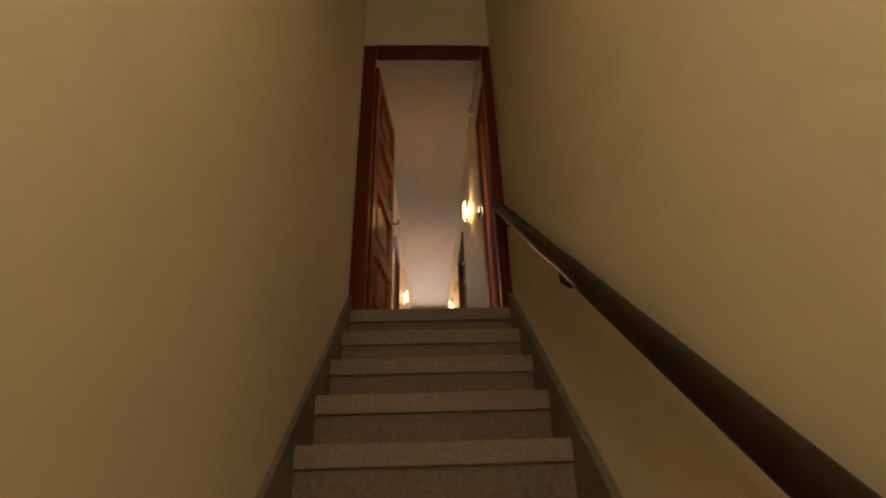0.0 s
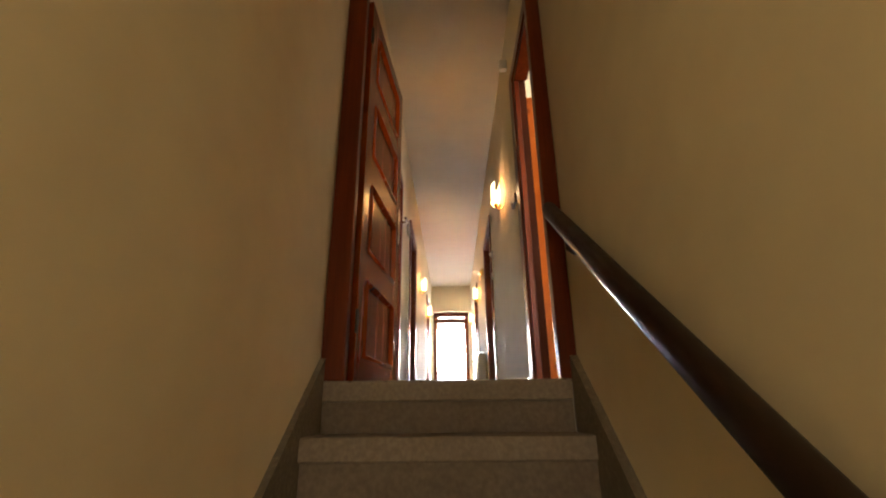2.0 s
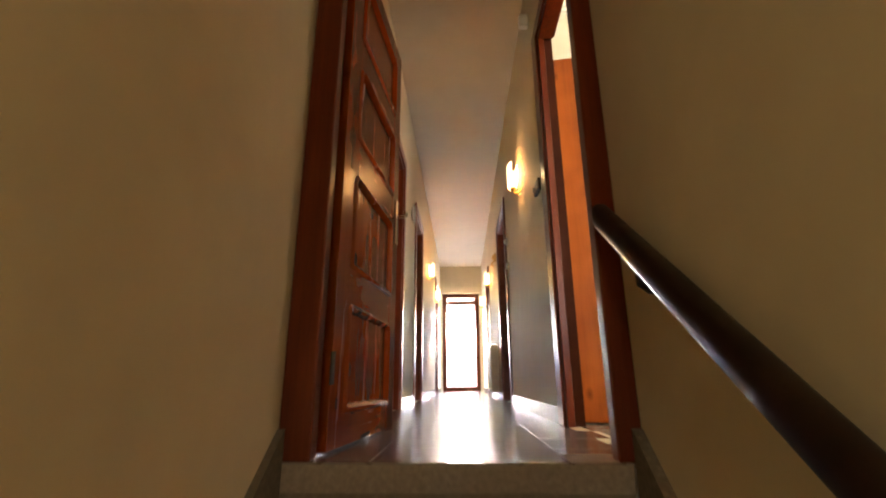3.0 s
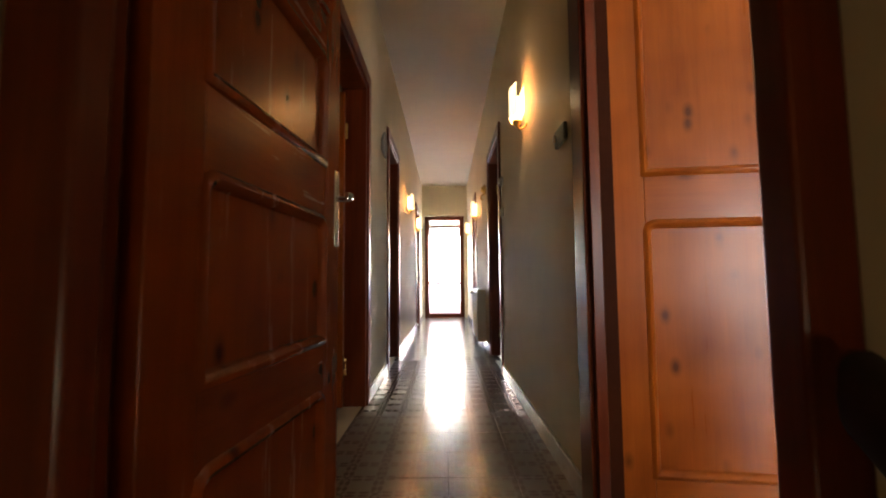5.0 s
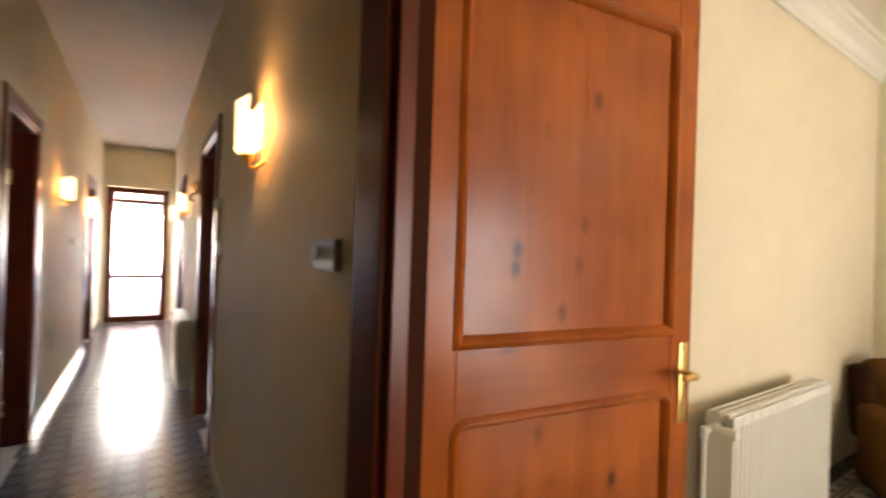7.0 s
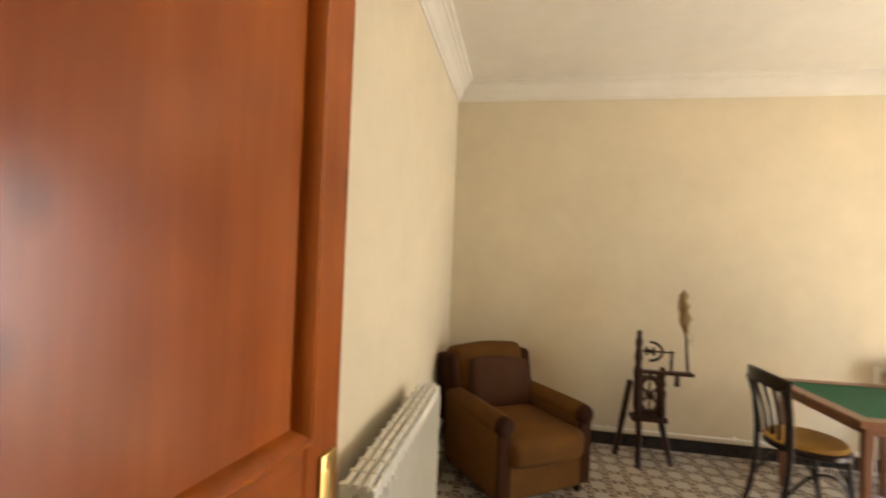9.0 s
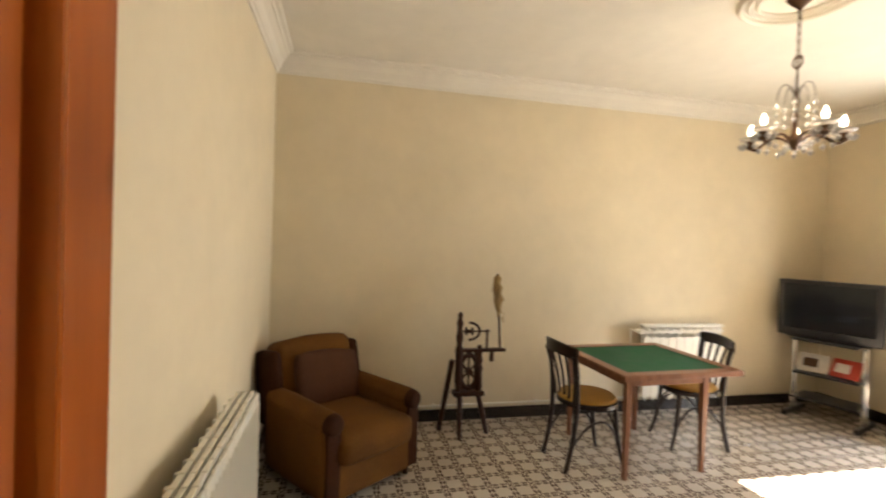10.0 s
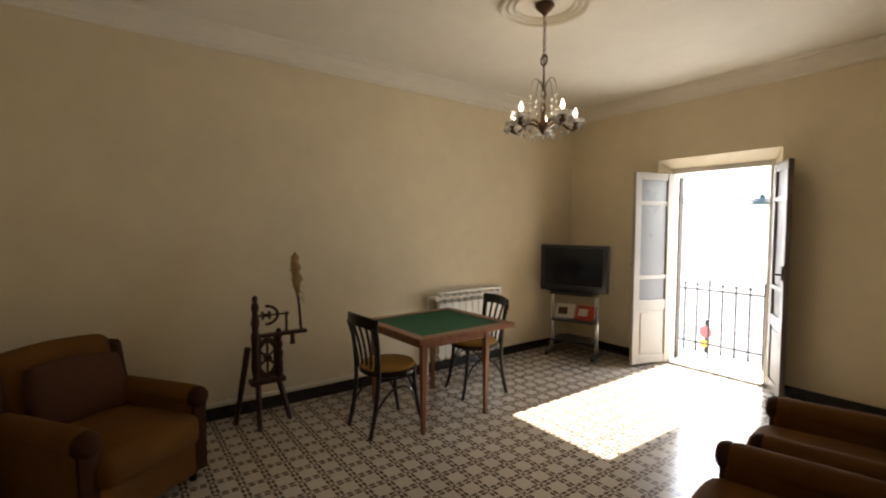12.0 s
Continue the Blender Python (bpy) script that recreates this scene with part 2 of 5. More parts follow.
GREY = plain("concrete", (0.42, 0.40, 0.37), 0.8, vary=0.2)

# ---- mesh helpers ----


def box(bm, x0, y0, z0, x1, y1, z1, bevel=0.0, m=None):
    c = Vector(((x0 + x1) / 2, (y0 + y1) / 2, (z0 + z1) / 2))
    s = Matrix.Diagonal((abs(x1 - x0), abs(y1 - y0), abs(z1 - z0), 1))
    made = bmesh.ops.create_cube(bm, size=1, matrix=(m or Matrix()) @ Matrix.Translation(c) @ s)
    if bevel:
        edges = {e for v in made["verts"] for e in v.link_edges}
        bmesh.ops.bevel(bm, geom=list(edges), offset=bevel, segments=2, profile=0.5, affect="EDGES")


def rod(bm, a, b, r0, r1=None, seg=12):
    a, b = Vector(a), Vector(b)
    d = b - a
    m = Matrix.Translation((a + b) / 2) @ d.to_track_quat("Z", "Y").to_matrix().to_4x4()
    bmesh.ops.create_cone(bm, cap_ends=True, segments=seg, radius1=r0, radius2=r0 if r1 is None else r1, depth=d.length, matrix=m)


def turned(bm, at, profile, seg=16, axis=None):
    """A lathe-turned body: (radius, height) pairs round an axis through at."""
    q = Vector(axis or (0, 0, 1)).to_track_quat("Z", "Y").to_matrix().to_4x4()
    m = Matrix.Translation(at) @ q
    rings = []
    for r, h in profile:
        rings.append([bm.verts.new(m @ Vector((r * math.cos(2 * math.pi * i / seg), r * math.sin(2 * math.pi * i / seg), h))) for i in range(seg)])
    for a, b in zip(rings, rings[1:]):
        for i in range(seg):
            bm.faces.new((a[i], a[(i + 1) % seg], b[(i + 1) % seg], b[i]))
    bm.faces.new(rings[0][::-1])
    bm.faces.new(rings[-1])


def tube(bm, points, r, seg=8, r_end=None):
    """A bent round bar through points."""
    pts = [Vector(p) for p in points]
    n = len(pts)
    rings = []
    for i, p in enumerate(pts):
        d = (pts[min(i + 1, n - 1)] - pts[max(i - 1, 0)]).normalized()
        q = d.to_track_quat("Z", "Y").to_matrix()
        rr = r if r_end is None else r + (r_end - r) * i / (n - 1)
        rings.append([bm.verts.new(p + q @ Vector((rr * math.cos(2 * math.pi * k / seg), rr * math.sin(2 * math.pi * k / seg), 0))) for k in range(seg)])
    for a, b in zip(rings, rings[1:]):
        best = min(range(seg), key=lambda s: sum((a[k].co - b[(k + s) % seg].co).length for k in range(seg)))
        for k in range(seg):
            bm.faces.new((a[k], a[(k + 1) % seg], b[(k + 1 + best) % seg], b[(k + best) % seg]))
    bm.faces.new(rings[0][::-1])
    bm.faces.new(rings[-1])


def curve_pts(a, b, c, d, n=10):
    """Points of a cubic arc."""
    a, b, c, d = map(Vector, (a, b, c, d))
    return [a * (1 - t) ** 3 + 3 * b * t * (1 - t) ** 2 + 3 * c * t * t * (1 - t) + d * t ** 3 for t in (i / n for i in range(n + 1))]


def finish(name, bm, mat, smooth=False):
    bmesh.ops.recalc_face_normals(bm, faces=bm.faces)
    me = bpy.data.meshes.new(name)
    bm.to_mesh(me)
    bm.free()
    me.materials.append(mat)
    if smooth:
        me.polygons.foreach_set("use_smooth", [True] * len(me.polygons))
        me.set_sharp_from_angle(angle=radians(40))
    return me


def part(name, bm, mat, parent=None, label="", smooth=False):
    ob = new(name, finish(name, bm, mat, smooth))
    if parent is not None:
        ob.parent = parent
    if label:
        ob["label"] = label
    return ob


def thing(name, m, label, category, group="", kind=""):
    ob = new(name)
    ob.empty_display_size = 0.1
    ob.matrix_world = m
    return tagged(ob, label, category, group, kind)


def setting(name, bm, mat, label="", category=""):
    return tagged(part(name, bm, mat), label, category, kind="structure")


def solid(boxes, bevel=0.0):
    bm = bmesh.new()
    for b in boxes:
        box(bm, *b, bevel=bevel)
    return bm


def wall_along_y(name, x0, x1, y0, y1, z0, z1, gaps, mat, label):
    """A wall of thickness x0..x1 with gaps (ya, yb, za, zb) through it."""
    cells, y = [], y0
    for ya, yb, za, zb in sorted(gaps):
        cells.append((x0, y, z0, x1, ya, z1))
        if za > z0:
            cells.append((x0, ya, z0, x1, yb, za))
        cells.append((x0, ya, zb, x1, yb, z1))
        y = yb
    cells.append((x0, y, z0, x1, y1, z1))
    return setting(name, solid(cells), mat, label, "wall")


def wall_along_x(name, y0, y1, x0, x1, z0, z1, gaps, mat, label):
    cells, x = [], x0
    for xa, xb, za, zb in sorted(gaps):
        cells.append((x, y0, z0, xa, y1, z1))
        if za > z0:
            cells.append((xa, y0, z0, xb, y1, za))
        cells.append((xa, y0, zb, xb, y1, z1))
        x = xb
    cells.append((x, y0, z0, x1, y1, z1))
    return setting(name, solid(cells), mat, label, "wall")


# ---- the plan ----
CEIL_Z = 2.92
ROOM_CEIL = 2.84
HALL_END = 9.4
DOOR_H = 2.10
ROOM_DOOR_H = 2.24
ROOM_X0, ROOM_X1, ROOM_Y0, ROOM_Y1 = 1.085, 5.06, -3.97, 1.285
RISE, GOING = 0.187, 0.228
STAIR_W = 0.955
LEFT_DOORS = [(1.50, 2.42), (3.50, 4.32), (7.30, 8.10)]
RIGHT_DOORS = [(0.088, 1.0), (3.40, 4.36), (6.50, 7.30)]

wall_along_y("wall_stair_left", -0.15, -0.008, -5.2, 0.063, -4.2, CEIL_Z, [], CREAM, "cream painted plaster wall beside the stairs")
wall_along_y("wall_stair_right", STAIR_W + 0.03, ROOM_X0, -5.2, 0.063, -4.2, CEIL_Z, [], CREAM, "cream painted plaster wall with the handrail")
wall_along_y("wall_hall_left", -0.15, 0.0, 0.063, HALL_END, -0.2, CEIL_Z, [(a, b, 0, DOOR_H) for a, b in LEFT_DOORS], CREAM, "cream painted corridor wall with three doorways")
wall_along_y("wall_hall_right", 1.0, ROOM_X0, 0.063, HALL_END, -0.2, CEIL_Z, [(a, b, 0, DOOR_H if a > 1 else ROOM_DOOR_H) for a, b in RIGHT_DOORS], CREAM, "cream painted corridor wall with three doorways")
wall_along_x("wall_stair_head", 0.004, 0.085, -0.03, 0.985, 2.17, CEIL_Z, [], CREAM, "cream painted wall above the stair doorway")
wall_along_x("wall_hall_end", HALL_END, HALL_END + 0.25, -0.15, 1.12, -0.2, CEIL_Z, [(0.05, 0.93, 0, 2.26)], CREAM, "cream painted end wall round the glass door")
wall_along_x("wall_stair_foot", -5.35, -5.2, -0.15, 1.12, -4.2, CEIL_Z, [], CREAM, "plain cream wall at the stair foot")
wall_along_x("wall_room_north", ROOM_Y1, ROOM_Y1 + 0.14, ROOM_X0, ROOM_X1 + 0.15, -0.2, CEIL_Z, [], CREAM, "cream painted room wall with a radiator")
wall_along_y("wall_room_east", ROOM_X1, ROOM_X1 + 0.15, ROOM_Y0 - 0.4, ROOM_Y1, -0.2, CEIL_Z, [], CREAM, "cream painted long wall of the sitting room")

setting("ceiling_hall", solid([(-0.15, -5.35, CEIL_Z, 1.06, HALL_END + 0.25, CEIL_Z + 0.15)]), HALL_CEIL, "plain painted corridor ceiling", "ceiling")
setting("ceiling_room", solid([(ROOM_X0, ROOM_Y0, ROOM_CEIL, ROOM_X1, ROOM_Y1, CEIL_Z), (1.06, ROOM_Y0 - 0.4, CEIL_Z, ROOM_X1 + 0.15, ROOM_Y1 + 0.14, CEIL_Z + 0.15)]), CEIL, "off-white plaster ceiling of the sitting room", "ceiling")
setting("floor_hall", solid([(-0.15, 0.03, -0.2, 1.06, HALL_END + 0.25, -0.012)]), GREY, "tiled corridor floor", "floor")
setting("floor_room", solid([(1.06, ROOM_Y0 - 0.4, -0.2, ROOM_X1 + 0.15, ROOM_Y1 + 0.14, -0.012)]), GREY, "tiled sitting room floor", "floor")

# ---- balcony wall with a splayed reveal ----
WIN_X0, WIN_X1, WIN_H, FRAME_Y = 2.95, 3.87, 2.0, -4.10


def prism(bm, poly, axis, a, b):
    """A prism over a polygon of pairs, along x (0) or z (2)."""
    put = (lambda p, h: (h, p[0], p[1])) if axis == 0 else (lambda p, h: (p[0], p[1], h))
    lo, hi = [bm.verts.new(put(p, a)) for p in poly], [bm.verts.new(put(p, b)) for p in poly]
    bm.faces.new(lo[::-1])
    bm.faces.new(hi)
    for i in range(len(poly)):
        j = (i + 1) % len(poly)
        bm.faces.new((lo[i], lo[j], hi[j], hi[i]))


bm = solid([(1.06, -4.37, -0.2, 2.82, ROOM_Y0, CEIL_Z), (3.99, -4.37, -0.2, ROOM_X1, ROOM_Y0, CEIL_Z),
            (2.82, -4.37, 2.18, 3.99, ROOM_Y0, CEIL_Z), (2.82, -4.37, -0.2, 3.99, ROOM_Y0, -0.013)])
prism(bm, [(2.82, ROOM_Y0), (2.82, -4.37), (WIN_X0, -4.37), (WIN_X0, FRAME_Y), (2.86, ROOM_Y0)], 2, -0.013, 2.18)
prism(bm, [(3.99, ROOM_Y0), (3.95, ROOM_Y0), (WIN_X1, FRAME_Y), (WIN_X1, -4.37), (3.99, -4.37)], 2, -0.013, 2.18)
prism(bm, [(ROOM_Y0, 2.18), (ROOM_Y0, 2.14), (FRAME_Y, WIN_H + 0.05), (-4.37, WIN_H + 0.05), (-4.37, 2.18)], 0, 2.86, 3.95)
setting("wall_room_south", bm, CREAM, "cream painted wall round the balcony door", "wall")


# ---- stairs ----
def build_stairs():
    st = tagged(thing("staircase", Matrix(), "straight flight of worn grey stone steps between walls", "stairs"), kind="structure")
    for i in range(0, 19):
        z, y = -RISE * i, -GOING * i
        depth = GOING + 0.03 if i else 0.16
        bm = bmesh.new()
        box(bm, 0.001, y, z - 0.075, STAIR_W - 0.001, y + depth, z, bevel=0.006)
        part("tread", bm, STEP, st)
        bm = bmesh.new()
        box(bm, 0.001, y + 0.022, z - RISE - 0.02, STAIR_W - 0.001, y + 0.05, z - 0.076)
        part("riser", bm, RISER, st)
    bm = bmesh.new()
    y1 = -GOING * 19
    prism(bm, [(0.05, -0.30), (y1, -RISE * 19 - 0.29), (y1, -RISE * 20 - 0.3), (0.05, -0.5)], 0, 0.006, STAIR_W - 0.006)
    part("soffit", bm, GREY, st)
    for x0, x1 in ((-0.0075, 0.014), (STAIR_W, STAIR_W + 0.029)):
        bm = bmesh.new()
        prism(bm, [(0.0, 0.085), (0.0, -0.3), (y1, -RISE * 19 - 0.3), (y1, -RISE * 19 + 0.085)], 0, x0, x1)
        part("skirting", bm, SKIRTSTONE, st, "dark stone skirting that follows the steps")
    return st


build_stairs()
setting("floor_stair_foot", solid([(0, -5.2, -4.2, STAIR_W, -GOING * 18, -RISE * 19)]), GREY, "stone floor at the stair foot", "floor")


# ---- door frames and doors ----
def frame_along_y(name, x_face, depth, y0, y1, top, side, label, bare=False):
    """Frame of a doorway in a wall that runs along y. side: +1 when the corridor lies towards +x from the wall's face."""
    fr = tagged(thing(name, Matrix.Translation((x_face, (y0 + y1) / 2, 0)), label, "door frame"), kind="structure")
    out, back = x_face + side * 0.018, x_face - side * (depth + 0.018)
    w = (y1 - y0) / 2
    inv = Matrix.Translation((-x_face, -(y0 + y1) / 2, 0))
    for nm, a, b in (("jamb", y0 - 0.002, y0 + 0.035), ("jamb", y1 - 0.035, y1 + 0.002)):
        bm = bmesh.new()
        far = bare and a > y0 + 0.1
        box(bm, min(out, back) + 0.014, a, 0, x_face + 0.032 if far else max(out, back) - 0.014, b, top, bevel=0.003, m=inv)
        part(nm, bm, FRAMEWOOD, fr)
        if far:
            # thin dark strip painted as the shade between jamb and hinge edge
            part('gap_strip', solid([(0.033, b - 0.004 - (y0 + y1) / 2, 0, depth + 0.001, b + 0.001 - (y0 + y1) / 2, top)]), GAP_SHADE, fr)
    bm = bmesh.new()
    box(bm, min(out, back) + 0.014, y0 + 0.036, top - 0.04, max(out, back) - 0.014, y1 - 0.036, top, bevel=0.003, m=inv)
    part("head", bm, FRAMEWOOD, fr)
    for x in ((x_face, out), (back, x_face - side * depth)):
        xa, xb = min(x), max(x)
        for a, b in ((max(y0 - 0.075, 0.0635), y0 + 0.012), (y1 - 0.012, y1 + (0.115 if bare else 0.075))):
            if bare and a > y0 + 0.1 and x[0] == back or bare and a < y0 and x[0] == back:
                if a > y0:
                    continue
            bm = bmesh.new()
            box(bm, xa, a, 0, xb, b, top + 0.075, bevel=0.005, m=inv)
            part("architrave", bm, FRAMEWOOD, fr)
        bm = bmesh.new()
        box(bm, xa, y0 + 0.013, top - 0.012, xb, y1 - 0.013, top + 0.075, bevel=0.005, m=inv)
        part("architrave", bm, FRAMEWOOD, fr)
    return fr


for i, (a, b) in enumerate(LEFT_DOORS):
    frame_along_y("door_frame", 0.0, 0.15, a, b, DOOR_H, 1, "dark red varnished wooden door frame in the corridor")
for i, (a, b) in enumerate(RIGHT_DOORS):
    frame_along_y("door_frame", 1.0, 0.085, a, b, DOOR_H if i else ROOM_DOOR_H, -1, "dark red varnished wooden door frame in the corridor", i == 0)

fr = tagged(thing("door_frame", Matrix(), "dark red varnished frame at the head of the stairs", "door frame"), kind="structure")
for a, b in ((-0.0065, 0.088), (0.914, 0.9835)):
    bm = bmesh.new()
    box(bm, a, 0.0025, 0, b, 0.062, 2.16, bevel=0.006)
    part("jamb", bm, FRAMEWOOD, fr)
    bm = bmesh.new()
    box(bm, 0.001 if a < 0.5 else a + 0.03, 0.064, 0, b - 0.012 if a < 0.5 else b, 0.100 if a < 0.5 else 0.085, 2.12, bevel=0.003)
    part("rebate", bm, FRAMEWOOD, fr)
bm = bmesh.new()
box(bm, 0.089, 0.0025, 2.085, 0.913, 0.0845, 2.1695, bevel=0.006)
part("head", bm, FRAMEWOOD, fr)


def rounded_loop(x0, z0, x1, z1, r, top_only=True):
    pts = []
    corners = [(x1 - r, z1 - r, 0), (x0 + r, z1 - r, 90)]
    for cx, cz, a0 in corners:
        for k in range(7):
            a = radians(a0 + 15 * k)
            pts.append((cx + r * math.cos(a), cz + r * math.sin(a)))
    pts += [(x0, z0), (x1, z0)]
    return pts


def moulding(bm, loop, y, r):
    """A half-round bead along a closed loop in the xz plane."""
    n = len(loop)
    rings = []
    for i in range(n):
        p, a, b = Vector(loop[i]), Vector(loop[i - 1]), Vector(loop[(i + 1) % n])
        d = ((p - a).normalized() + (b - p).normalized()).normalized()
        nrm = Vector((d.y, -d.x))
        k = 1 / max(0.5, abs(nrm.dot(Vector(((p - a).normalized().y, -(p - a).normalized().x)))))
        rings.append([bm.verts.new((p.x + nrm.x * u * k, y + v, p.y + nrm.y * u * k)) for u, v in ((r, 0), (r * 0.6, -r * 0.55), (0, -r * 0.75), (-r * 0.6, -r * 0.4), (-r, r * 0.55))])
    for i in range(n):
        a, b = rings[i], rings[(i + 1) % n]
        for k in range(4):
            bm.faces.new((a[k], a[k + 1], b[k + 1], b[k]))


def lever_handle(leaf, x, z, y, out, toward, metal):
    """Long plate and lever on the face at y, standing off along out (-1 or +1)."""
    bm = bmesh.new()
    box(bm, x - 0.019, min(y, y + out * 0.007), z - 0.12, x + 0.019, max(y, y + out * 0.007), z + 0.12, bevel=0.003)
    for zz in (z - 0.1, z + 0.1):
        rod(bm, (x, y + out * 0.006, zz), (x, y + out * 0.010, zz), 0.006, seg=8)
    rod(bm, (x, y + out * 0.006, z - 0.055), (x, y + out * 0.010, z - 0.055), 0.008, seg=10)
    plate = part("handle_plate", bm, metal, leaf, "long worn brass plate", smooth=True)
    bm = bmesh.new()
    tube(bm, [(x, y + out * 0.004, z + 0.03), (x, y + out * 0.045, z + 0.03), (x + toward * 0.012, y + out * 0.056, z + 0.031),
              (x + toward * 0.035, y + out * 0.060, z + 0.033), (x + toward * 0.065, y + out * 0.058, z + 0.030)], 0.009, 10)
    part("lever", bm, metal, plate, smooth=True)


def panel_door(name, m, w, h, panels, label, margin=0.125, free=None, metal=BRASS, thick=0.04, handle_z=1.01, along=DOORWOOD, across=DOORWOOD_X):
    """A panelled leaf: hinge edge at x = 0, face at y = 0 towards -y. panels: (z0, z1) pairs."""
    d = tagged(thing(name, m, label, "door"), kind="structure")
    free = free or margin
    for a, b in ((0, margin), (w - free, w)):
        bm = bmesh.new()
        box(bm, a, 0, 0.008, b, thick, h, bevel=0.003)
        part("stile", bm, along, d)
    cuts = [0.008] + [z for p in sorted(panels) for z in p] + [h]
    for z0, z1 in zip(cuts[::2], cuts[1::2]):
        bm = bmesh.new()
        box(bm, margin + 0.0005, 0.001, z0, w - free - 0.0005, thick - 0.001, z1, bevel=0.002)
        part("rail", bm, across, d)
    for z0, z1 in panels:
        bm = bmesh.new()
        box(bm, margin - 0.006, 0.012, z0 - 0.006, w - free + 0.006, thick - 0.012, z1 + 0.006)
        p = part("panel", bm, along, d)
        loop = rounded_loop(margin + 0.004, z0 + 0.004, w - free - 0.004, z1 - 0.004, 0.032)
        for back in (False, True):
            bm = bmesh.new()
            moulding(bm, loop, 0.003, 0.017)
            if back:
                bmesh.ops.scale(bm, vec=(1, -1, 1), verts=bm.verts)
                bmesh.ops.translate(bm, vec=(0, thick, 0), verts=bm.verts)
            part("moulding", bm, along, p, smooth=True)
    lever_handle(d, w - 0.036, handle_z, 0.0, -1, -1, metal)
    lever_handle(d, w - 0.036, handle_z, thick, 1, -1, metal)
    for z in (0.25, h - 0.25):
        bm = bmesh.new()
        rod(bm, (-0.006, -0.004, z - 0.05), (-0.006, -0.004, z + 0.05), 0.008, seg=8)
        part("hinge", bm, metal if metal is BRASS else IRON, d)
    return d


panel_door("door_1", pose(1.095, 1.135, 0, 0, 0, -8.0), 0.95, 2.18, [(0.10, 0.985), (1.165, 2.065)],
           "open orange-brown varnished pine door with knots and brass handle", margin=0.147, free=0.088)
panel_door("door_2", pose(0.102, 0.112, 0, 0, 0, 85.0), 0.825, 2.045, [(0.12, 0.465), (0.61, 0.965), (1.13, 1.45), (1.60, 1.92)],
           "open reddish brown four-panelled door at the stair head", margin=0.128, metal=CHROME, along=DARKPINE, across=DARKPINE_X)
LEAF = [(0.16, 0.955), (1.18, 1.94)]
panel_door("door_3", pose(-0.13, 2.37, 0, 0, 0, 180), 0.84, 2.02, LEAF, "dark varnished panelled door standing open into a dim room")
panel_door("door_4", pose(-0.13, 4.27, 0, 0, 0, 180), 0.75, 2.02, LEAF, "dark varnished panelled door standing open into a dim room")
panel_door("door_5", pose(1.09, 4.30, 0, 0, 0, 0), 0.86, 2.02, LEAF, "dark varnished panelled door standing open into a room")
panel_door("door_6", pose(-0.10, 7.34, 0, 0, 0, 90), 0.73, 2.04, LEAF, "dark varnished panelled door, closed, far down the corridor")
panel_door("door_7", pose(1.06, 7.26, 0, 0, 0, -90), 0.73, 2.04, LEAF, "dark varnished panelled door, closed, far down the corridor")

# rooms behind the open doors: plain closed shells, unseen far window added to light them
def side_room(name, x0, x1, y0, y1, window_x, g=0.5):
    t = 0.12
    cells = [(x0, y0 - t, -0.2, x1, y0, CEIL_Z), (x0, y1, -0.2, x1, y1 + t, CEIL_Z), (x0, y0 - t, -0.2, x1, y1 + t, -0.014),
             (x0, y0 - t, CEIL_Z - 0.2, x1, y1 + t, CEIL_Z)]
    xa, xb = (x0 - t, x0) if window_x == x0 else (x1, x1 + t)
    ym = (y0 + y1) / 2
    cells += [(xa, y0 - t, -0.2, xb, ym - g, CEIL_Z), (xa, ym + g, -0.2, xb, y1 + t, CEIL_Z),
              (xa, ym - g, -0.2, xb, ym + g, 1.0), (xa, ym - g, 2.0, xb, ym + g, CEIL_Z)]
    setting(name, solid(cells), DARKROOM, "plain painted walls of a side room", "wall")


# the last number narrows the added window to set how dim the room is
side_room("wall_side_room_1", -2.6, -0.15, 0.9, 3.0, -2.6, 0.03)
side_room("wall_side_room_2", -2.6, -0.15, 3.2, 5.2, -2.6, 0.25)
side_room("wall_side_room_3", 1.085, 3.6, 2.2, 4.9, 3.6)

# ---- end of the corridor: glazed door, roller blind, parapet ----
def glazed_end_door():
    d = tagged(thing("door_8", Matrix.Translation((0.49, HALL_END + 0.06, 0)), "bright glazed balcony door with a dark frame and lowered blind top", "door"), kind="structure")
    for a, b in ((-0.438, -0.34), (0.34, 0.438)):
        part("stile", solid([(a, 0, 0, b, 0.06, 2.25)], 0.006), FRAMEWOOD, d)
    for a, b in ((2.17, 2.25), (2.02, 2.06), (0.74, 0.79), (0.0, 0.10)):
        part("rail", solid([(-0.339, 0.004, a, 0.339, 0.056, b)], 0.005), FRAMEWOOD, d)
    for a, b in ((0.101, 0.739), (0.791, 2.019), (2.061, 2.169)):
        g = part("pane", solid([(-0.339, 0.025, a, 0.339, 0.031, b)]), GLASS, d)
        g.visible_shadow = False
    return d


glazed_end_door()
bl = thing("roller_blind", Matrix.Translation((0.49, HALL_END + 0.19, 1.83)), "dark slatted roller blind let down a little", "blind")
for k in range(10):
    bm = bmesh.new()
    box(bm, -0.42, -0.008, k * 0.042, 0.42, 0.008, k * 0.042 + 0.037, bevel=0.004)
    part("slat", bm, SLATE, bl)
setting("balcony_parapet", solid([(-0.6, 10.5, -0.3, 1.6, 10.62, 0.80), (-0.6, 9.65, -0.3, 1.6, 10.5, -0.05)]), PARAPET, "pinkish rendered balcony parapet", "parapet")
setting("facade_courtyard", solid([(-14, 19, -6, 16, 19.4, 9)]), FACADE, "sunlit pale house wall beyond the corridor door", "facade")

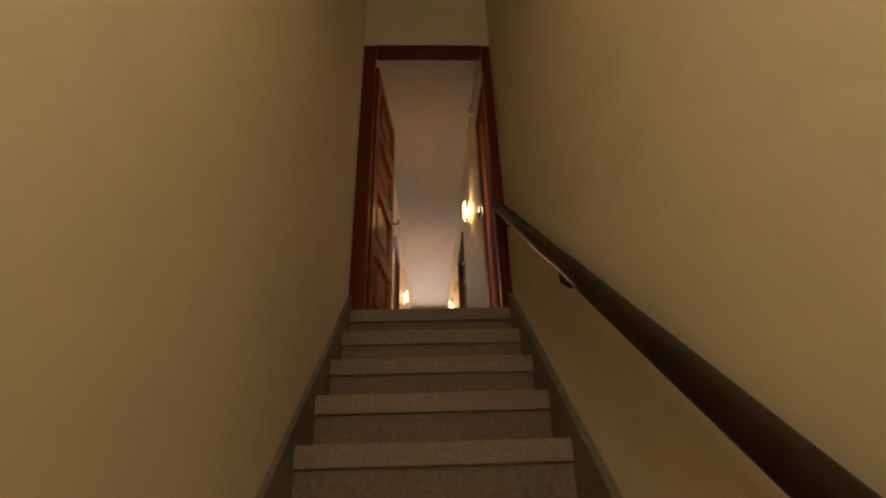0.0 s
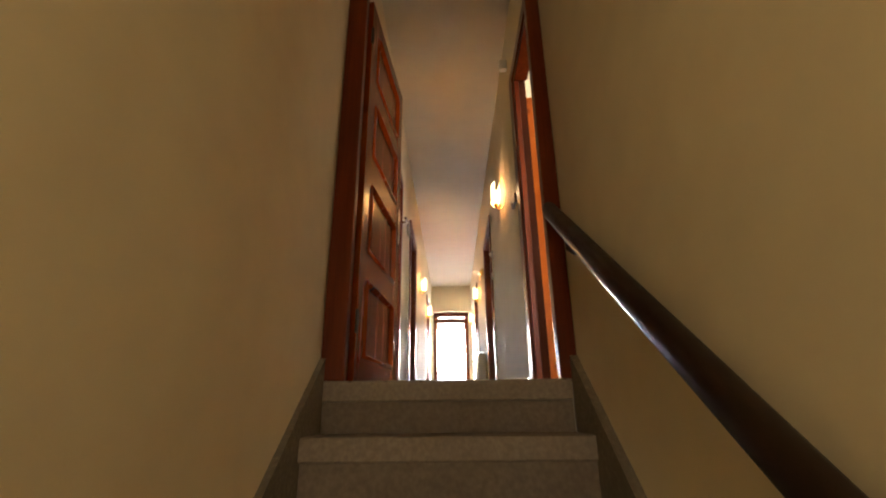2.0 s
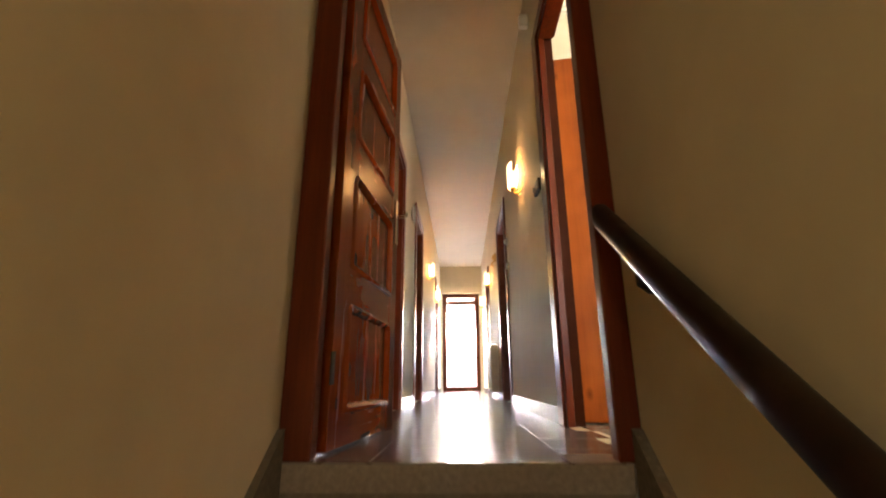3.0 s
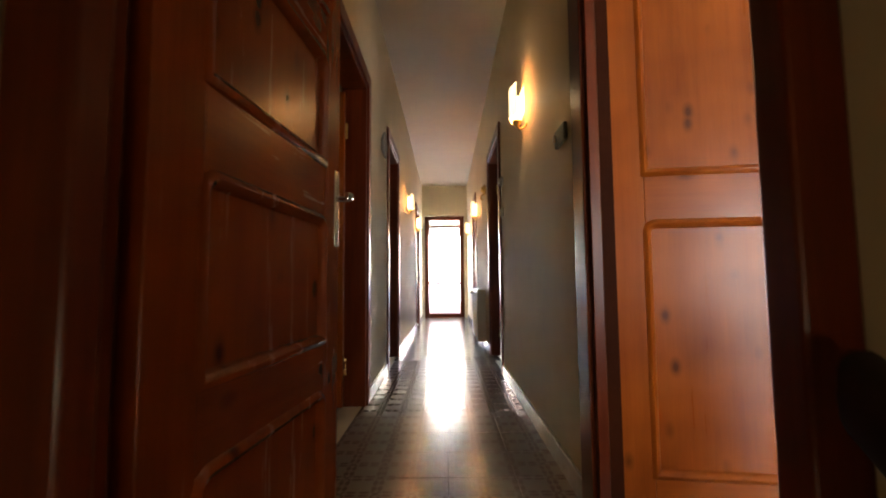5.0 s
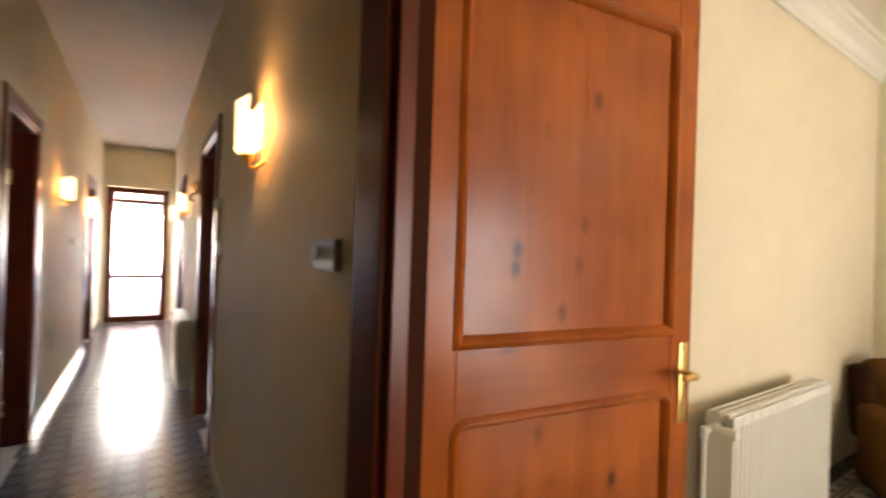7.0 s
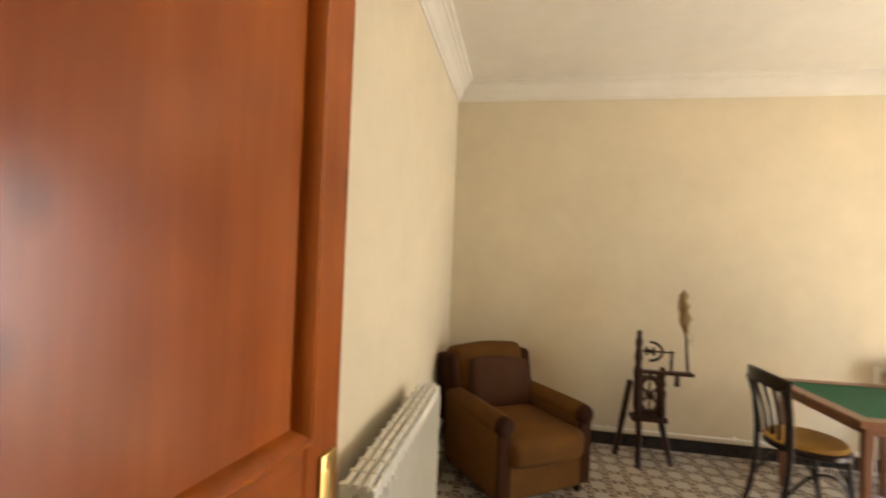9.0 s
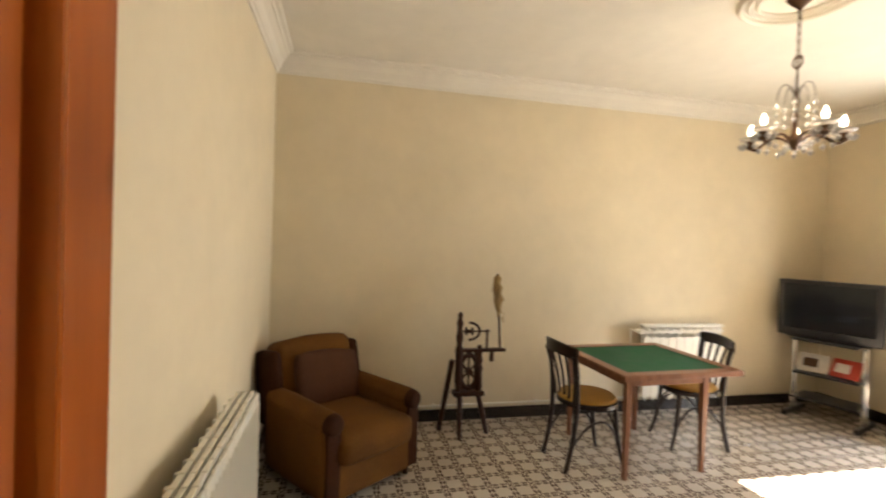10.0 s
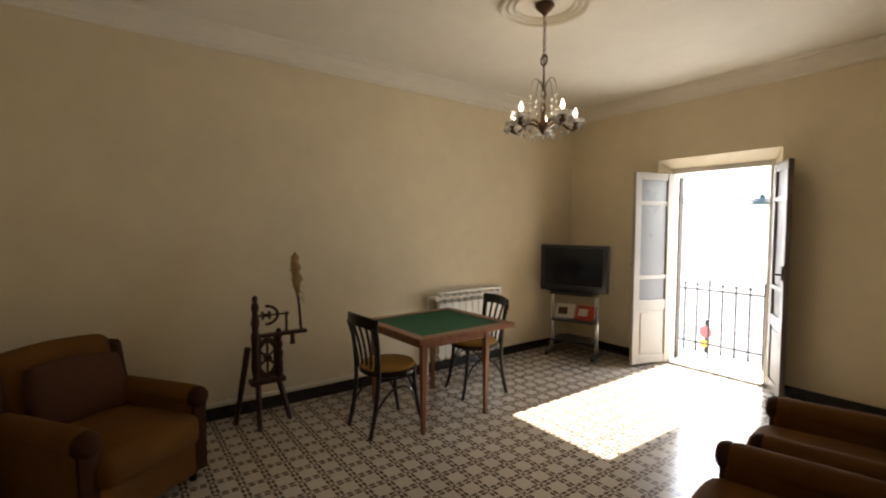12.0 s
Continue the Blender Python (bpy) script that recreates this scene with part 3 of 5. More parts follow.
# ---- balcony, street and house opposite ----
setting("balcony_slab", solid([(2.5, -5.05, -0.2, 4.4, -4.37, -0.06)], 0.01), GREY, "pale stone balcony floor", "balcony")
setting("ground", solid([(-300, -300, -4.6, 300, 300, -4.3)]), GREY, "street and ground below the house", "ground")


def house_opposite():
    h = tagged(thing("house", Matrix.Translation((3.5, -11.0, -4.3)), "pale plastered house across the street with shutters", "house"), kind="structure")
    gaps = [(-6.2, -5.2), (5.6, 6.6)]
    cells, x = [], -9.0
    for a, b in gaps:
        cells.append((x, -6, 0, a, 0, 8.2))
        cells.append((a, -6, 0, b, 0, 4.0))
        cells.append((a, -6, 6.2, b, 0, 8.2))
        cells.append((a, -6, 4.0, b, -0.25, 6.2))
        x = b
    cells.append((x, -6, 0, 9.0, 0, 8.2))
    part("wall", solid(cells), FACADE, h)
    for a, b in gaps:
        part("window", solid([(a, -0.24, 4.0, b, -0.18, 6.2)]), DARKWOOD, h)
    part("roof", solid([(-9.3, -6.2, 8.2, 9.3, 0.35, 8.4)]), GREY, h)


house_opposite()

# ---- balcony door: fixed frame, two leaves ----
win = tagged(thing("window_1", Matrix(), "white painted balcony door frame with both leaves open inward", "window"), kind="structure")
for a, b in ((WIN_X0 - 0.02, WIN_X0 + 0.035), (WIN_X1 - 0.035, WIN_X1 + 0.02)):
    part("window_frame", solid([(a, FRAME_Y - 0.08, 0.0, b, FRAME_Y - 0.005, WIN_H + 0.05)], 0.004), WHITE, win)
part("window_frame", solid([(WIN_X0 + 0.036, FRAME_Y - 0.08, WIN_H, WIN_X1 - 0.036, FRAME_Y - 0.005, WIN_H + 0.049)], 0.004), WHITE, win)
part("window_sill", solid([(WIN_X0 + 0.036, FRAME_Y - 0.10, -0.012, WIN_X1 - 0.036, FRAME_Y + 0.03, 0.022)], 0.006), WHITE, win)
part("threshold", solid([(WIN_X0, -4.38, -0.06, WIN_X1, FRAME_Y - 0.102, 0.006)], 0.004), GREY, win, "pale stone threshold")


def window_leaf(m, w, label, paint=SHADED_LEAFPAINT, pane=FROST):
    """A tall leaf: three panes over a wooden panel. Hinge edge at x = 0."""
    d = tagged(thing("window_leaf", m, label, "window"), kind="structure")
    h, t, s = 1.97, 0.04, 0.075
    for a, b in ((0, s), (w - s, w)):
        part("stile", solid([(a, 0, 0, b, t, h)], 0.004), paint, d)
    for a, b in ((h - 0.07, h), (1.64, 1.68), (0.88, 0.92), (0.56, 0.66), (0, 0.085)):
        part("rail", solid([(s + 0.0005, 0.002, a, w - s - 0.0005, t - 0.002, b)], 0.003), paint, d)
    for a, b in ((1.68, h - 0.07), (0.92, 1.64), (0.66, 0.88)):
        g = part("pane", solid([(s, 0.018, a, w - s, 0.022, b)]), pane, d)
        g.visible_shadow = False
    bm = solid([(s, 0.014, 0.085, w - s, t - 0.014, 0.56)])
    box(bm, s + 0.03, 0.007, 0.115, w - s - 0.03, t - 0.007, 0.53, bevel=0.005)
    part("panel", bm, paint, d)
    bm = bmesh.new()
    box(bm, w - 0.045, -0.012, 0.98, w - 0.02, 0.0, 1.10, bevel=0.003)
    rod(bm, (w - 0.032, -0.012, 1.03), (w - 0.032, -0.05, 1.03), 0.007, seg=8)
    part("latch", bm, IRON, d)
    return d


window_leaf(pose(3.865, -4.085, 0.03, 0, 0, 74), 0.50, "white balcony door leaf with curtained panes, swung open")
window_leaf(pose(2.955, -4.085, 0.03, 0, 0, 120), 0.43, "balcony door leaf swung open against the wall, its shade painted grey-brown", SHADED_LEAF, DARKPANE)

for k, (x0, x1) in enumerate(((WIN_X0 + 0.002, WIN_X0 + 0.04), (WIN_X1 - 0.052, WIN_X1 - 0.036))):
    sh = tagged(thing("window_shutter", Matrix.Translation((x0, -4.185, 0.03)), "dark red-brown wooden shutter folded against the reveal", "shutter"), kind="structure")
    part("stile", solid([(0, -0.075, 0, x1 - x0, 0, 1.94)], 0.004), DARKWOOD, sh)
    for z in (0.3, 1.0, 1.7):
        bm = bmesh.new()
        rod(bm, ((x1 - x0) / 2, -0.08, z - 0.04), ((x1 - x0) / 2, -0.08, z + 0.04), 0.008, seg=8)
        part("hinge", bm, IRON, sh)

# balcony railing with spear-topped and twisted bars
rail = thing("balcony_railing", Matrix.Translation((3.4, -4.8, -0.06)), "dark wrought-iron balcony railing with twisted bars", "railing")
for z in (0.17, 0.79):
    part("rail", solid([(-0.9, -0.012, z - 0.008, 1.0, 0.012, z + 0.008)], 0.002), IRON, rail)
for k in range(14):
    x = -0.86 + 0.135 * k
    bm = bmesh.new()
    if k % 4 == 1:
        box(bm, x - 0.008, -0.008, 0.0, x + 0.008, 0.008, 0.92, bevel=0.002)
    else:
        n = 26
        rings = []
        for i in range(n + 1):
            z, a = 0.08 + 0.75 * i / n, i * 0.55
            rings.append([bm.verts.new((x + 0.010 * math.cos(a + j * math.pi / 2), 0.010 * math.sin(a + j * math.pi / 2), z)) for j in range(4)])
        for r0, r1 in zip(rings, rings[1:]):
            for j in range(4):
                bm.faces.new((r0[j], r0[(j + 1) % 4], r1[(j + 1) % 4], r1[j]))
        bmesh.ops.create_uvsphere(bm, u_segments=8, v_segments=6, radius=0.018, matrix=Matrix.Translation((x, 0, 0.85)))
        bmesh.ops.create_uvsphere(bm, u_segments=8, v_segments=6, radius=0.016, matrix=Matrix.Translation((x, 0, 0.08)))
    part("bar", bm, IRON, rail)

# street things seen over the railing
RED = plain("red_enamel", (0.5, 0.12, 0.12), 0.4)
YELLOW = plain("yellow_enamel", (0.7, 0.45, 0.03), 0.4)
sign = thing("traffic_sign", pose(5.79, -9.5, -4.27), "red round traffic sign over a yellow plate on a post", "sign")
bm = bmesh.new()
rod(bm, (0, 0, 0), (0, 0, 3.75), 0.03)
part("post", bm, IRON, sign)
bm = bmesh.new()
rod(bm, (0, 0.032, 3.5), (0, 0.05, 3.5), 0.125, seg=24)
part("disc", bm, RED, sign)
part("plate", solid([(-0.085, 0.032, 3.18, 0.085, 0.045, 3.32)]), YELLOW, sign)
lamp = thing("street_lamp", pose(4.42, -8.2, 1.80), "hanging street lamp with a domed hood on a wire", "street lamp")
bm = bmesh.new()
turned(bm, (0, 0, 0), [(0.03, 0.20), (0.04, 0.15), (0.12, 0.10), (0.17, 0.06), (0.17, 0.045), (0.12, 0.04)], 20)
part("hood", bm, plain("dark_green_enamel", (0.020, 0.045, 0.030), 0.4), lamp, smooth=True)
bm = bmesh.new()
turned(bm, (0, 0, 0), [(0.115, 0.04), (0.125, -0.03), (0.10, -0.09), (0.04, -0.12)], 16)
part("globe", bm, WHITE, lamp, smooth=True)
bm = bmesh.new()
tube(bm, curve_pts((0, 0, 0.19), (0, 0, 0.34), (0.9, -2.4, 0.42), (1.0, -2.8, 0.42)), 0.02)
part("bracket", bm, GREY, lamp)
for k, (za, zb) in enumerate(((2.1, 2.35), (2.25, 2.2))):
    wire = thing("overhead_wire", pose(0, 0, 0), "thin dark cable strung across the house front", "cable", "street wires")
    bm = bmesh.new()
    tube(bm, curve_pts((-3, -10.7, za), (2, -10.6, za - 0.25), (6, -10.6, zb - 0.25), (12, -10.7, zb), 14), 0.012, 6)
    part("cable", bm, IRON, wire)


# ---- skirtings and cornices ----
def skirting(name, cells, mat, label):
    return tagged(part(name, solid(cells, 0.004), mat), label, "skirting", kind="structure")


skirting("baseboard_east", [(ROOM_X1 - 0.014, ROOM_Y0 + 0.015, -0.011, ROOM_X1, ROOM_Y1 - 0.015, 0.095)], BLACKBASE, "black tiled skirting along the sitting room wall")
skirting("baseboard_south_1", [(3.952, ROOM_Y0, -0.011, ROOM_X1, ROOM_Y0 + 0.014, 0.095)], BLACKBASE, "black tiled skirting beside the balcony door")
skirting("baseboard_south_2", [(ROOM_X0, ROOM_Y0, -0.011, 2.858, ROOM_Y0 + 0.014, 0.095)], BLACKBASE, "black tiled skirting beside the balcony door")
skirting("baseboard_north", [(ROOM_X0, ROOM_Y1 - 0.014, -0.011, ROOM_X1, ROOM_Y1, 0.095)], BLACKBASE, "black tiled skirting below the radiator")
skirting("baseboard_west", [(ROOM_X0, ROOM_Y0 + 0.015, -0.011, ROOM_X0 + 0.014, 0.05, 0.095)], BLACKBASE, "black tiled skirting behind the armchairs")
for k, (a, b) in enumerate(((1.12, 3.32), (4.44, 6.42), (7.38, HALL_END))):
    skirting("baseboard_hall_right_%d" % (k + 1), [(0.986, a, -0.011, 1.0, b, 0.085)], GREYBASE, "grey marbled skirting of the corridor")
for k, (a, b) in enumerate(((0.21, 1.42), (2.5, 3.42), (4.4, 7.22), (8.18, HALL_END))):
    skirting("baseboard_hall_left_%d" % (k + 1), [(0.0, a, -0.011, 0.014, b, 0.085)], GREYBASE, "grey marbled skirting of the corridor")

# heating pipe above the skirting
pipe = thing("heating_pipe", Matrix(), "thin painted heating pipe above the skirting", "pipe")
bm = bmesh.new()
tube(bm, [(ROOM_X1 - 0.03, y, 0.135) for y in (1.2, 0.4, -0.6, -1.8)], 0.009)
part("tube", bm, RADWHITE, pipe, smooth=True)
for y in (0.9, 0.0, -0.9):
    part("clip", solid([(ROOM_X1 - 0.041, y - 0.008, 0.122, ROOM_X1, y + 0.008, 0.148)], 0.002), RADWHITE, pipe)

CORN_Z = 2.70
PROFILE = [(0.0, CORN_Z), (0.012, CORN_Z), (0.016, CORN_Z + 0.02), (0.03, CORN_Z + 0.03), (0.05, CORN_Z + 0.075), (0.085, CORN_Z + 0.105), (0.095, CORN_Z + 0.105), (0.10, CORN_Z + 0.12), (0.125, CORN_Z + 0.125), (0.13, ROOM_CEIL), (0.0, ROOM_CEIL)]


def cornice(name, place, a, b):
    bm = bmesh.new()
    lo = [bm.verts.new(place(d, z, a + d)) for d, z in PROFILE]
    hi = [bm.verts.new(place(d, z, b - d)) for d, z in PROFILE]
    bm.faces.new(lo)
    bm.faces.new(hi[::-1])
    for i in range(len(PROFILE)):
        j = (i + 1) % len(PROFILE)
        bm.faces.new((lo[i], lo[j], hi[j], hi[i]))
    tagged(part(name, bm, CEIL), "white moulded plaster cornice", "cornice", kind="structure")


cornice("trim_cornice_east", lambda d, z, s: (ROOM_X1 - d, s, z), ROOM_Y0, ROOM_Y1)
cornice("trim_cornice_west", lambda d, z, s: (ROOM_X0 + d, s, z), ROOM_Y0, ROOM_Y1)
cornice("trim_cornice_south", lambda d, z, s: (s, ROOM_Y0 + d, z), ROOM_X0, ROOM_X1)
cornice("trim_cornice_north", lambda d, z, s: (s, ROOM_Y1 - d, z), ROOM_X0, ROOM_X1)

# ---- handrail ----
hr = tagged(thing("handrail", Matrix(), "dark varnished wooden handrail on iron brackets", "handrail"))
HZ = 0.585


def rail_z(y):
    return HZ + (y + 0.2) * 0.775


bm = bmesh.new()
n = 40
rings = []
for i in range(n + 1):
    y = -0.06 - 4.0 * i / n
    zc = rail_z(y) - 0.028
    rings.append([bm.verts.new((0.918 + 0.027 * math.copysign(abs(math.cos(a)) ** 0.7, math.cos(a)), y, zc + 0.042 * math.copysign(abs(math.sin(a)) ** 0.7, math.sin(a)))) for a in [2 * math.pi * k / 14 for k in range(14)]])
for a, b in zip(rings, rings[1:]):
    for k in range(14):
        bm.faces.new((a[k], a[(k + 1) % 14], b[(k + 1) % 14], b[k]))
bm.faces.new(rings[0])
bm.faces.new(rings[-1][::-1])
part("rail", bm, RAILWOOD, hr, smooth=True)
for y in (-0.27, -1.16, -2.1, -3.2):
    z = rail_z(y) - 0.075
    bm = bmesh.new()
    tube(bm, [(0.984, y, z - 0.05), (0.94, y, z - 0.05), (0.92, y, z - 0.035), (0.918, y, z + 0.012)], 0.009)
    rod(bm, (0.9845, y, z - 0.05), (0.974, y, z - 0.05), 0.028, seg=14)
    part("bracket", bm, IRON, hr, smooth=True)


# ---- wall lamps ----
def sconce(at, side, power, lit=True):
    """Handkerchief-glass wall lamp; side: +1 when it stands off towards +x."""
    s = thing("wall_lamp", Matrix.Translation(at), "lit square glass wall lamp with flared edges on brass bracket", "lamp", "corridor wall lamps")
    bm = bmesh.new()
    hw, dep, h = 0.088, 0.088, 0.084
    levels = [(-h, 0.98), (-h * 0.6, 0.88), (0, 0.84), (h * 0.6, 0.9), (h, 1.06)]
    rings = []
    for z, k in levels:
        ring = []
        for j in range(12):
            u = j / 11 * 2 - 1
            ring.append(bm.verts.new((side * (dep * (1 - 0.35 * u * u)), u * hw * k, z + (0.012 * abs(u) ** 3 if z > 0.08 else -0.010 * abs(u) ** 3 if z < -0.08 else 0))))
        for u in (0.75, -0.75):
            ring.append(bm.verts.new((side * 0.012, u * hw * k * 1.25, z)))
        rings.append(ring)
    for a, b in zip(rings, rings[1:]):
        for j in range(13):
            bm.faces.new((a[j], a[j + 1], b[j + 1], b[j]))
    sh = part("shade", bm, SHADE, s, "glowing frosted glass", smooth=True)
    bm = bmesh.new()
    rod(bm, (side * -0.028, 0, -0.10), (side * -0.018, 0, -0.10), 0.045, 0.035, seg=18)
    tube(bm, curve_pts((side * -0.02, 0, -0.11), (side * 0.02, 0, -0.17), (side * 0.045, 0, -0.16), (side * 0.045, 0, -0.10)), 0.007)
    turned(bm, (side * 0.045, 0, -0.115), [(0.012, -0.02), (0.026, 0.0), (0.026, 0.012), (0.01, 0.02)], 12)
    part("bracket", bm, BRASS, s, smooth=True)
    b = bulb("lamp_bulb", (at[0] + side * 0.04, at[1], at[2] + 0.02), power, WARM, 0.02)
    return s


sconce((0.985, 2.06, 1.815), -1, 0.12)
sconce((0.03, 5.15, 1.80), 1, 0.08)
sconce((0.97, 5.75, 1.80), -1, 0.075)
sconce((0.03, 7.0, 1.78), 1, 0.08)
sconce((0.97, 7.75, 1.78), -1, 0.07)


# ---- radiators ----
def radiator(m, w, h, d, label, valve=True, grille=False):
    """Aluminium column radiator: back at y = 0, front at y = -d, x from 0 to w."""
    r = thing("radiator", m, label, "radiator")
    n = max(4, round(w / 0.08))
    s = w / n
    for k in range(n):
        x = k * s
        bm = bmesh.new()
        box(bm, x + 0.002, -d, 0.03, x + s - 0.002, -d + 0.012, h - 0.115 if grille else h - 0.012, bevel=0.004)
        if grille:
            for z in (h - 0.072, h - 0.022):
                box(bm, x + 0.001, -d, z, x + s - 0.001, -d + 0.012, z + 0.014)
            for j in (0.0, 0.5):
                box(bm, x + s * j + 0.001, -d + 0.001, h - 0.115, x + s * j + 0.009, -d + 0.011, h - 0.02)
        box(bm, x + s * 0.5 - 0.008, -d + 0.012, 0.0, x + s * 0.5 + 0.008, 0, h - 0.02)
        for j in range(3):
            y = -d + 0.018 + j * (d - 0.03) / 3
            box(bm, x + 0.003, y, h - 0.02, x + s - 0.003, y + (d - 0.03) / 3 - 0.011, h - 0.002, bevel=0.002)
        for j in () if grille else (0.27, 0.73):
            box(bm, x + s * j - 0.003, -d - 0.006, 0.05, x + s * j + 0.003, -d, h - 0.05)
        part("section", bm, RADWHITE, r)
    for z in (0.05, h - 0.06):
        bm = bmesh.new()
        rod(bm, (-0.01, -d / 2, z), (w + 0.01, -d / 2, z), 0.016)
        part("header", bm, RADWHITE, r)
    if valve:
        bm = bmesh.new()
        rod(bm, (-0.01, -d / 2, h - 0.06), (-0.10, -d / 2, h - 0.06), 0.011)
        rod(bm, (-0.012, -d / 2, h - 0.06), (-0.032, -d / 2, h - 0.06), 0.020, seg=14)
        rod(bm, (-0.10, -d / 2, h - 0.085), (-0.10, -d / 2, h - 0.042), 0.014)
        rod(bm, (-0.045, -d / 2 + 0.01, h - 0.06), (-0.045, -d - 0.035, h - 0.056), 0.017, 0.022, seg=14)
        v = part("valve", bm, RADWHITE, r, smooth=True)
        bm = bmesh.new()
        rod(bm, (-0.10, -d / 2, -0.13), (-0.10, -d / 2, h - 0.07), 0.008)
        part("pipe", bm, RADWHITE, v)
    return r


radiator(pose(2.57, 1.225, 0.13), 1.05, 0.645, 0.12, "long white column radiator below a bare wall")
radiator(pose(5.03, -1.86, 0.125, 0, 0, -90), 0.84, 0.68, 0.09, "white flat-fronted radiator with a grille behind the table", True, True)
radiator(pose(0.985, 5.60, 0.08, 0, 0, -90), 0.80, 0.62, 0.105, "cream column radiator on the corridor wall")


# ---- seating ----
def soft(bm, sub=2, amount=0.5):
    bmesh.ops.subdivide_edges(bm, edges=bm.edges[:], cuts=sub, use_grid_fill=True)
    for _ in range(2):
        bmesh.ops.smooth_vert(bm, verts=bm.verts, factor=amount, use_axis_x=True, use_axis_y=True, use_axis_z=True)


def pad(x0, y0, z0, x1, y1, z1, bevel, m=None, puff=0.0, seed=0):
    """An upholstered block: rounded edges, slightly swollen and uneven faces."""
    bm = bmesh.new()
    box(bm, x0, y0, z0, x1, y1, z1)
    bmesh.ops.bevel(bm, geom=bm.edges[:], offset=bevel, segments=4, profile=0.5, affect="EDGES")
    bmesh.ops.subdivide_edges(bm, edges=[e for e in bm.edges if e.calc_length() > bevel * 1.6], cuts=5, use_grid_fill=True)
    c, hsz = Vector(((x0 + x1) / 2, (y0 + y1) / 2, (z0 + z1) / 2)), Vector(((x1 - x0) / 2, (y1 - y0) / 2, (z1 - z0) / 2))
    for v in bm.verts:
        q = v.co - c
        f = [1 - min(1, abs(q[i]) / hsz[i]) ** 2 for i in range(3)]
        for i in range(3):
            v.co[i] += math.copysign(puff * f[(i + 1) % 3] * f[(i + 2) % 3], q[i]) if abs(q[i]) > hsz[i] * 0.6 else 0
        v.co += Vector(noise.noise_vector(v.co * 6 + Vector((seed, 0, 0)))) * 0.006
    if m is not None:
        bmesh.ops.transform(bm, matrix=m, verts=bm.verts)
    return bm


def armchair(m, label, cushion):
    """Upholstered armchair facing -y; width 0.72."""
    a = thing("armchair", m, label, "armchair", "brown armchairs")
    part("base", pad(-0.27, -0.385, 0.05, 0.27, 0.30, 0.27, 0.02, seed=1), SOFATAN, a, smooth=True)
    part("seat_cushion", pad(-0.265, -0.43, 0.235, 0.265, 0.22, 0.40, 0.05, puff=0.03, seed=2), SOFATAN, a, "tan worn seat cushion", smooth=True)
    lean = Matrix.Translation((0, 0.25, 0.30)) @ Matrix.Rotation(radians(-12), 4, "X") @ Matrix.Translation((0, -0.25, -0.30))
    part("backrest", pad(-0.275, 0.16, 0.28, 0.275, 0.36, 0.79, 0.05, lean, 0.025, 3), SOFATAN, a, smooth=True)
    for s in (-1, 1):
        part("wing", pad(s * 0.298 - 0.036, 0.155, 0.30, s * 0.298 + 0.036, 0.40, 0.745, 0.03, lean, 0.012, 4 + s), SOFABROWN, a, "dark brown velour side", smooth=True)
        arm = part("armrest", pad(s * 0.295 - 0.065, -0.37, 0.06, s * 0.295 + 0.065, 0.26, 0.50, 0.035, None, 0.008, 6 + s), SOFATAN, a, smooth=True)
        bm = bmesh.new()
        turned(bm, (s * 0.295, -0.36, 0.475), [(0.056, 0.0), (0.066, 0.03), (0.068, 0.40), (0.064, 0.60)], 18, (0, 1, 0))
        for v in bm.verts:
            v.co += Vector(noise.noise_vector(v.co * 7)) * 0.006
        part("arm_roll", bm, SOFATAN, arm, smooth=True)
        bm = bmesh.new()
        turned(bm, (s * 0.295, -0.405, 0.475), [(0.036, 0.0), (0.052, 0.012), (0.060, 0.03), (0.062, 0.05)], 18, (0, 1, 0))
        box(bm, s * 0.295 - 0.045, -0.388, 0.06, s * 0.295 + 0.045, -0.35, 0.45, bevel=0.012)
        part("arm_front", bm, SOFABROWN, arm, "dark brown rolled arm front", smooth=True)
    part("back_panel", pad(-0.30, 0.30, 0.06, 0.30, 0.38, 0.60, 0.02, None, 0.0, 9), SOFABROWN, a, smooth=True)
    for x in (-0.28, 0.28):
        for y in (-0.34, 0.32):
            bm = bmesh.new()
            rod(bm, (x, y, 0), (x, y, 0.06), 0.018, 0.025)
            part("foot", bm, DARKWOOD, a)
    if cushion is not None:
        c = thing("cushion", m @ Matrix.Translation((0.01, 0.09, 0.405)), cushion[1], "cushion")
        tilt = Matrix.Translation((0, 0.02, 0)) @ Matrix.Rotation(radians(-20), 4, "X") @ Matrix.Rotation(radians(5), 4, "Y")
        part("cover", pad(-0.215, -0.045, 0.005, 0.215, 0.025, 0.315, 0.016, tilt, 0.026, 11), cushion[0], c, smooth=True)
    return a


armchair(pose(4.38, 0.755, 0, 0, 0, -54), "tan and brown upholstered armchair in the corner by the radiator", (CUSHION, "plain brown cushion leaning on an armchair back"))
armchair(pose(1.81, -1.21, 0, 0, 0, 102), "tan and brown upholstered armchair along the inner wall", None)
armchair(pose(1.88, -1.98, 0, 0, 0, 102), "tan and brown upholstered armchair along the inner wall", (TEAL, "grey-green cushion lying on an armchair"))


